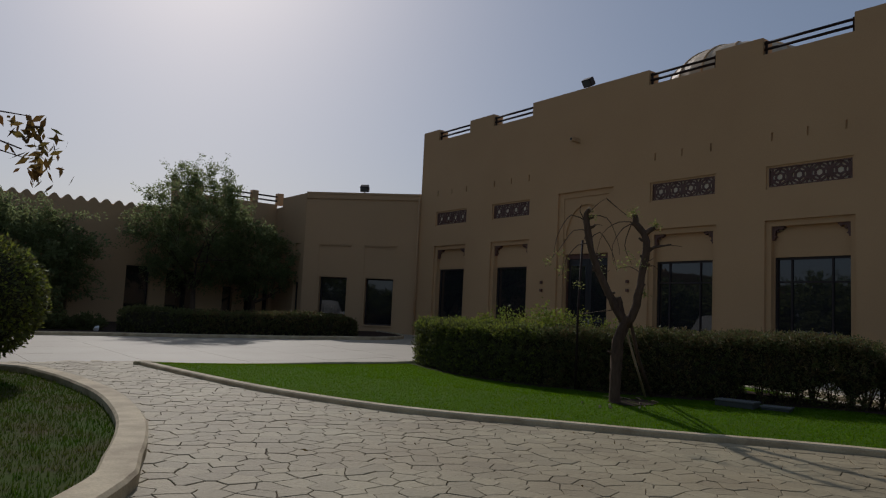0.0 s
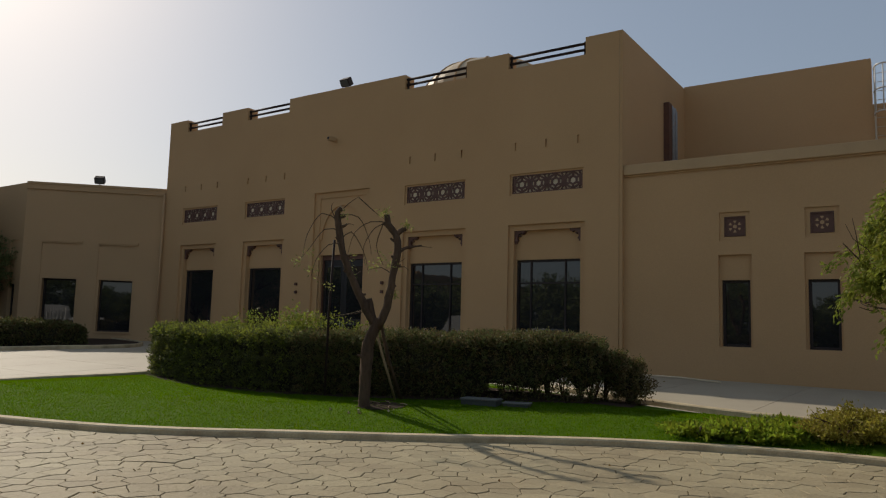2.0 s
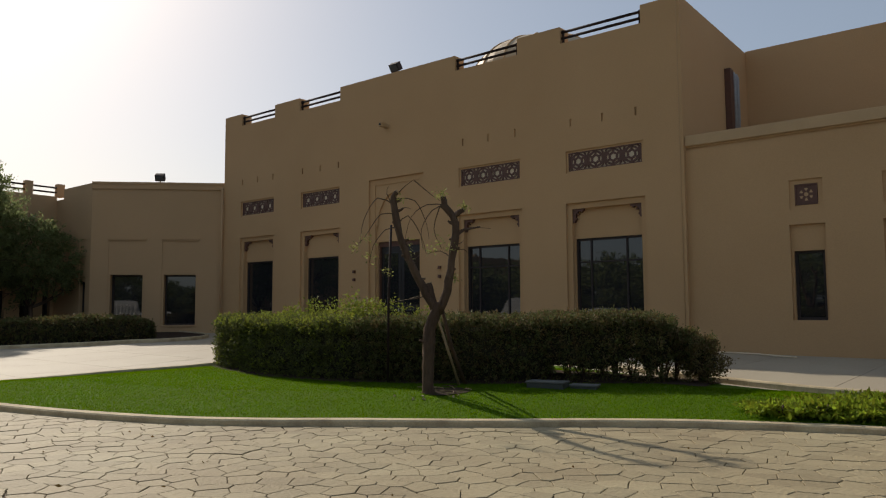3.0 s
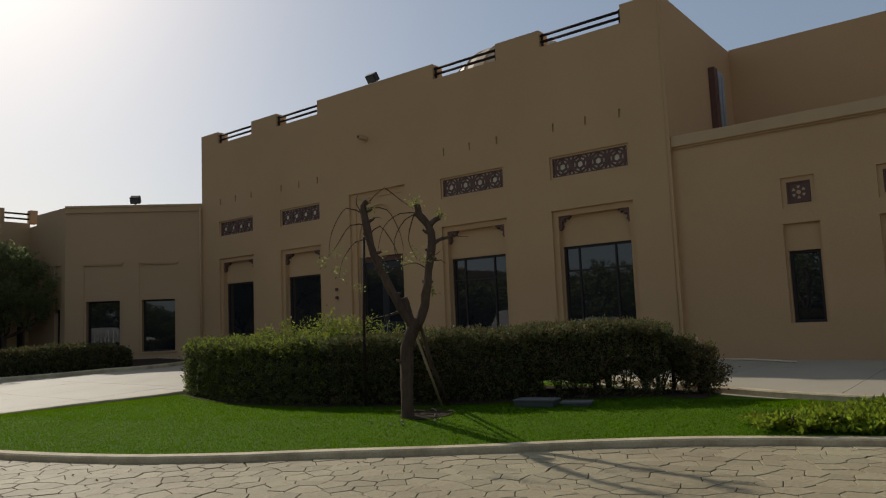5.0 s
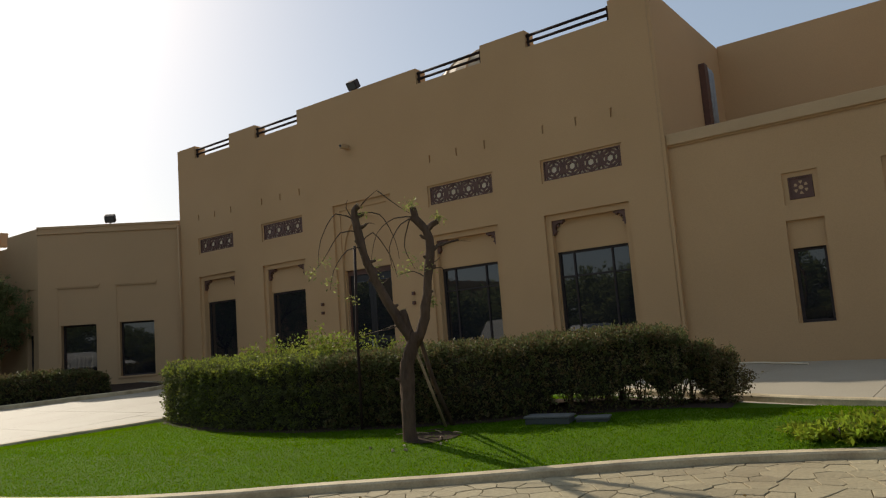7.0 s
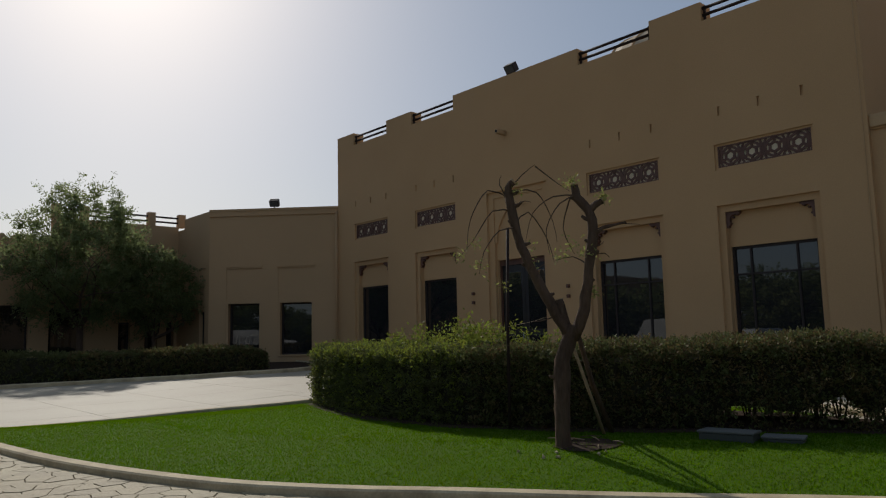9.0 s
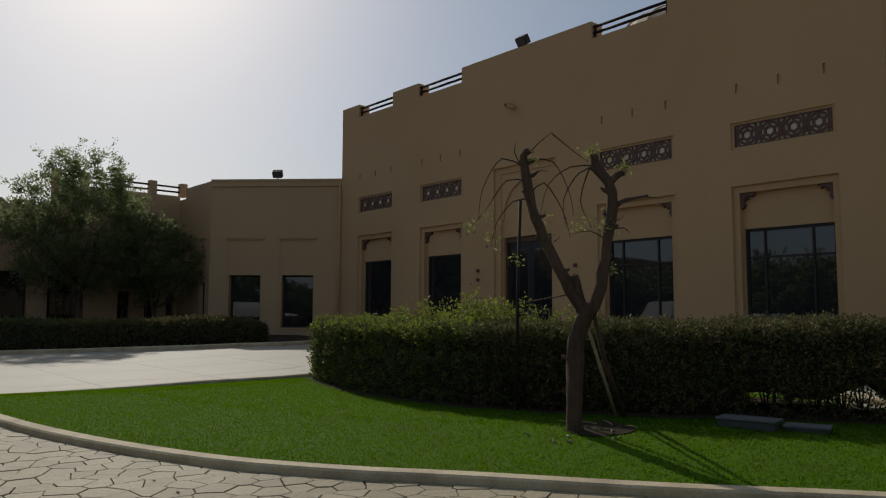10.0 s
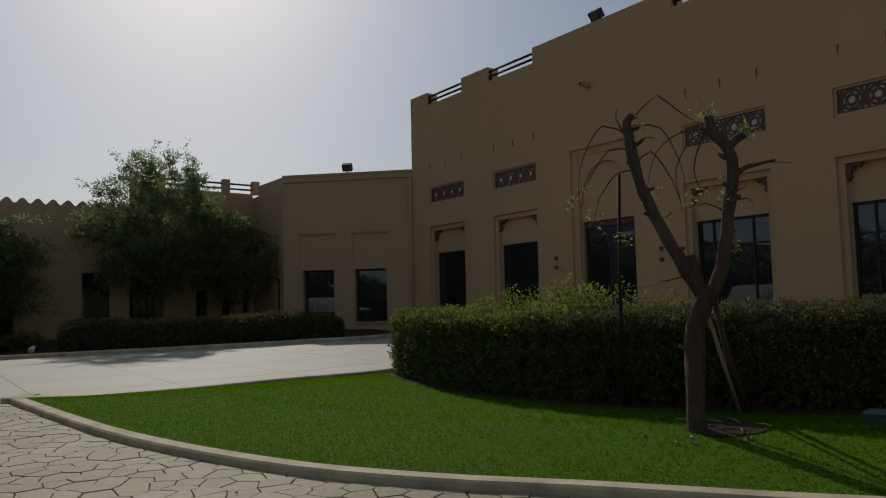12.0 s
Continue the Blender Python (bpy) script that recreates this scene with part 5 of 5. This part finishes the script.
# a few fallen leaves on the paving
for k in range(14):
    x, y = rng.uniform(3.5, 9.0), rng.uniform(3.0, 9.5)
    if inside(ISLAND, x, y)[0] or inside(LEFT_ISLAND, x, y)[0]:
        x, y = 5.0 + 0.3 * rng.random(), 6.0 + 2.0 * rng.random()
    me = leaf_mesh("fallen_leaf", [(0, 0, 0.0)], 0.035, DRYLEAF, rng, 1.6, np.array([1.0, 0.3, 0.0]) * 4)
    ob = tagged(new("fallen_leaf", me), "small dry brown leaf lying on the paving", "leaf", "fallen leaves")
    ob.matrix_world = pose(x, y, G(x, y) + 0.012, 0, 0, rng.uniform(0, 360))

# ---- behind the walk: a boundary wall and trees, seen only as reflections ----
bm = bmesh.new()
box(bm, -40, -39.6, -40, 40, 0, 2.0)
box(bm, -40, 28, -40, -39.6, 0, 2.0)
solid("wall_boundary", bm, STUCCO, "plain stucco boundary wall closing the grounds", "wall", "structure")
for k, (x, y, s) in enumerate(((-16, 2, 1.0), (-18, 13, 1.4), (-15, -9, 1.1), (-9, -18, 1.0), (2, -20, 1.1), (-17, 21.5, 1.5), (-13, -26, 1.2), (-22, -4, 1.2), (-22, 7, 1.1), (-21, 17, 1.2), (-19, -15, 1.2), (-6, -25, 1.2), (-2, -17, 1.0), (8, -24, 1.2), (-24, 28, 1.2), (-14, 8, 0.9), (-12, 23.5, 1.3), (-13.5, 27.5, 1.35), (-8, 33, 1.2), (-3, 33.5, 1.15), (-14, 33, 1.2), (-19, 25, 1.4), (-17.5, 17.5, 1.3))):
    crown_tree("tree", (x, y, 0), 4.2 * s, (2.6 * s, 2.6 * s, 2.0 * s), 2.15 * s, TREELEAF, 9000, 0.16, "leafy shade tree across the drive", 200 + k, 0.14)


def parked_car(at, yaw, length, height, nose, label, name="parked_car", ribs=0):
    """A parked vehicle: a body with an arched profile, dark glazing, lamps and four wheels; nose: how long the low bonnet is."""
    m = Matrix.Translation((*at, G(*at))) @ Matrix.Rotation(radians(yaw), 4, "Z")
    root = tagged(empty(name, m.translation), label, "car")
    h, w = length / 2, 0.88
    belt = 0.92 if nose else 1.15
    low = [(-h, 0.35), (-h + 0.05, belt - 0.12), (-h + 0.3, belt), (h - 0.25, belt - 0.05), (h - 0.02, belt - 0.3), (h, 0.35), (h - 0.3, 0.24), (-h + 0.3, 0.24)]
    cab = [(-h + 0.25, belt + 0.004), (-h + 0.55, height - 0.06), (-h + 1.0, height), (h - nose - 0.75, height), (h - nose - 0.35, height - 0.07), (h - nose + 0.25, belt + 0.004)]

    def shell(nm, prof, half, top_half, mat, lab=""):
        bm = bmesh.new()
        zs = [z for _, z in prof]
        rows = []
        for e in (-1, 1):
            rows.append([bm.verts.new((x, e * (half + (top_half - half) * (z - min(zs)) / (max(zs) - min(zs))), z)) for x, z in prof])
        bm.faces.new(rows[0][::-1])
        bm.faces.new(rows[1])
        n = len(prof)
        for k in range(n):
            bm.faces.new((rows[0][k], rows[0][(k + 1) % n], rows[1][(k + 1) % n], rows[1][k]))
        bmesh.ops.recalc_face_normals(bm, faces=bm.faces)
        bmesh.ops.bevel(bm, geom=list(bm.edges), offset=0.035, segments=2, affect="EDGES", profile=0.6)
        bmesh.ops.transform(bm, matrix=m, verts=bm.verts)
        return part(nm, bm, mat, root, lab)
    shell("body", low, w, w * 0.98, CARPAINT)
    shell("cabin", cab, w * 0.95, w * 0.74 if nose else w * 0.9, CARPAINT)
    x0, x1 = (-h + 0.6, h - nose - 0.5)
    for e in (-1, 1):
        for a, b in ((x0, (x0 + x1) / 2 - 0.05), ((x0 + x1) / 2 + 0.05, x1)):
            if ribs and a == x0:
                continue
            bm = bmesh.new()
            box(bm, a, b, e * w * 0.90 - 0.02, e * w * 0.90 + 0.02, belt + 0.08, height - 0.14)
            for v in bm.verts:
                v.co.y -= e * (v.co.z - belt) * (0.34 if nose else 0.08)
            bmesh.ops.transform(bm, matrix=m, verts=bm.verts)
            part("side_window", bm, GLASS, root, "dark side glass")
        bm = bmesh.new()
        box(bm, h - 0.09, h + 0.005, e * 0.62 - 0.17, e * 0.62 + 0.17, belt - 0.32, belt - 0.18, bevel=0.01)
        bmesh.ops.transform(bm, matrix=m, verts=bm.verts)
        part("headlight", bm, LENS, root)
        for x in (-h + 0.85, h - 0.85):
            bm = bmesh.new()
            tube(bm, [m @ Vector((x, e * (w - 0.17), 0.31)), m @ Vector((x, e * (w + 0.02), 0.31))], 0.31, 20)
            part("wheel", bm, DARKMET, root, "black tyre")
        for k in range(ribs):
            x = x0 + 0.1 + k * 0.26
            bm = bmesh.new()
            box(bm, x, x + 0.07, e * w * 0.93 - 0.012, e * w * 0.93 + 0.03, 0.45, height - 0.2)
            bmesh.ops.transform(bm, matrix=m, verts=bm.verts)
            part("rib", bm, CARPAINT, root)
    return root


CARPAINT = material("white_car_paint", (0.78, 0.78, 0.76), 0.3, 0.05, 3, 0.04, 40, 0.02)
parked_car((-12.2, 14.6), 95, 4.4, 1.48, 1.15, "white parked saloon car with dark windows")
parked_car((-12.6, 19.4), 88, 4.6, 1.52, 1.2, "white parked car with dark windows on the drive")
parked_car((-3.2, 23.0), 15, 4.5, 1.5, 1.15, "white parked car with dark windows on the drive")
parked_car((1.0, 25.7), 90, 5.2, 2.15, 0.35, "white parked panel van with ribbed sides", "parked_van", 9)

# ---- stamped paving: irregular stones, the nearest as pieces ----
rng = np.random.default_rng(3)
pave = tagged(empty("pavement", (6, 6, 0)), "beige stamped stone paving in irregular polygons", "pavement", "", "structure")
cell = 0.275
seeds = []
for i in range(-30, 50):
    for j in range(-40, 79):
        seeds.append(((i + 0.5 * (j % 2)) * cell + rng.uniform(-0.30, 0.30) * cell, j * cell * 0.87 + rng.uniform(-0.30, 0.30) * cell))
seeds = np.array(seeds)


def clip(poly, mid, d):
    """Keeps the side of the line through mid with normal d that lies against d."""
    out = []
    for k in range(len(poly)):
        a, b = poly[k], poly[(k + 1) % len(poly)]
        fa, fb = np.dot(a - mid, d), np.dot(b - mid, d)
        if fa <= 0:
            out.append(a)
        if fa * fb < 0:
            out.append(a + (b - a) * fa / (fa - fb))
    return out


stones = []
in_i, in_l = inside(ISLAND, seeds[:, 0], seeds[:, 1]), inside(LEFT_ISLAND, seeds[:, 0], seeds[:, 1])
d_i, d_l = edge_distance(ISLAND, seeds[:, 0], seeds[:, 1]), edge_distance(LEFT_ISLAND, seeds[:, 0], seeds[:, 1])
for k, (sx, sy) in enumerate(seeds):
    if (in_i[k] and d_i[k] > 0.35) or (in_l[k] and d_l[k] > 0.45) or sy > 18.2 or (sy > 15.4 and sx > 5.3) or sx > 11.9 or sx < -7.5 or sy < -9:
        continue
    near = np.where(((seeds - seeds[k]) ** 2).sum(1) < (2.4 * cell) ** 2)[0]
    poly = [np.array(p) + seeds[k] for p in ((-1, -1), (1, -1), (1, 1), (-1, 1))]
    for q in near:
        if q != k:
            d = seeds[q] - seeds[k]
            poly = clip(poly, (seeds[q] + seeds[k]) / 2 - d / np.linalg.norm(d) * 0.0042, d)
            if len(poly) < 3:
                break
    # short edges are merged
    keep = [p for i, p in enumerate(poly) if np.linalg.norm(p - poly[i - 1]) > 0.025]
    if len(keep) >= 3:
        fine_edge = []
        for i, p in enumerate(keep):
            q = keep[(i + 1) % len(keep)]
            m = 3 if np.linalg.norm(q - p) > 0.12 else 1
            fine_edge += [p + (q - p) * f / m for f in range(m)]
        wavy = [p + 0.022 * np.array([noise.noise(Vector((p[0] * 5, p[1] * 5, 0.3))), noise.noise(Vector((p[0] * 5, p[1] * 5, 7.7)))]) for p in fine_edge]
        stones.append((sx, sy, wavy))
stones.sort(key=lambda s: math.hypot(s[0] - 6.4, (s[1] - 4.6) * 0.8))


def stone_shape(bm, sx, sy, poly, ox, oy, oz):
    lift = rng.uniform(-0.004, 0.004)
    tx, ty = rng.normal(0, 0.004, 2)
    c = np.mean(poly, axis=0)
    top, low, rim = [], [], []
    for p in poly:
        e = (p - c)
        q = c + e * (1 - 0.004 / max(np.linalg.norm(e), 0.05))
        g = G(p[0], p[1]) + lift + tx * e[0] + ty * e[1]
        top.append(bm.verts.new((q[0] - ox, q[1] - oy, g - oz)))
        rim.append(bm.verts.new((p[0] - ox, p[1] - oy, g - 0.004 - oz)))
        low.append(bm.verts.new((p[0] - ox, p[1] - oy, G(p[0], p[1]) - 0.05 - oz)))
    bm.faces.new(top)
    m = len(poly)
    for i in range(m):
        j = (i + 1) % m
        bm.faces.new((rim[i], rim[j], top[j], top[i]))
        bm.faces.new((low[i], low[j], rim[j], rim[i]))


for sx, sy, poly in stones[:300]:
    bm = bmesh.new()
    stone_shape(bm, sx, sy, poly, 0, 0, 0)
    part("paving_stone", bm, STONE, pave)
verts, faces = [], []
for sx, sy, poly in stones[300:]:
    bmx = bmesh.new()
    stone_shape(bmx, sx, sy, poly, 0, 0, 0)
    bmx.verts.index_update()
    base = len(verts)
    verts += [tuple(v.co) for v in bmx.verts]
    faces += [[base + v.index for v in f.verts] for f in bmx.faces]
    bmx.free()
me = bpy.data.meshes.new("paving_rest")
me.from_pydata(verts, [], faces)
me.materials.append(STONE_REST)
me.update()
tagged(part("paving_rest", me, None, pave), "", "", "", "stuff")
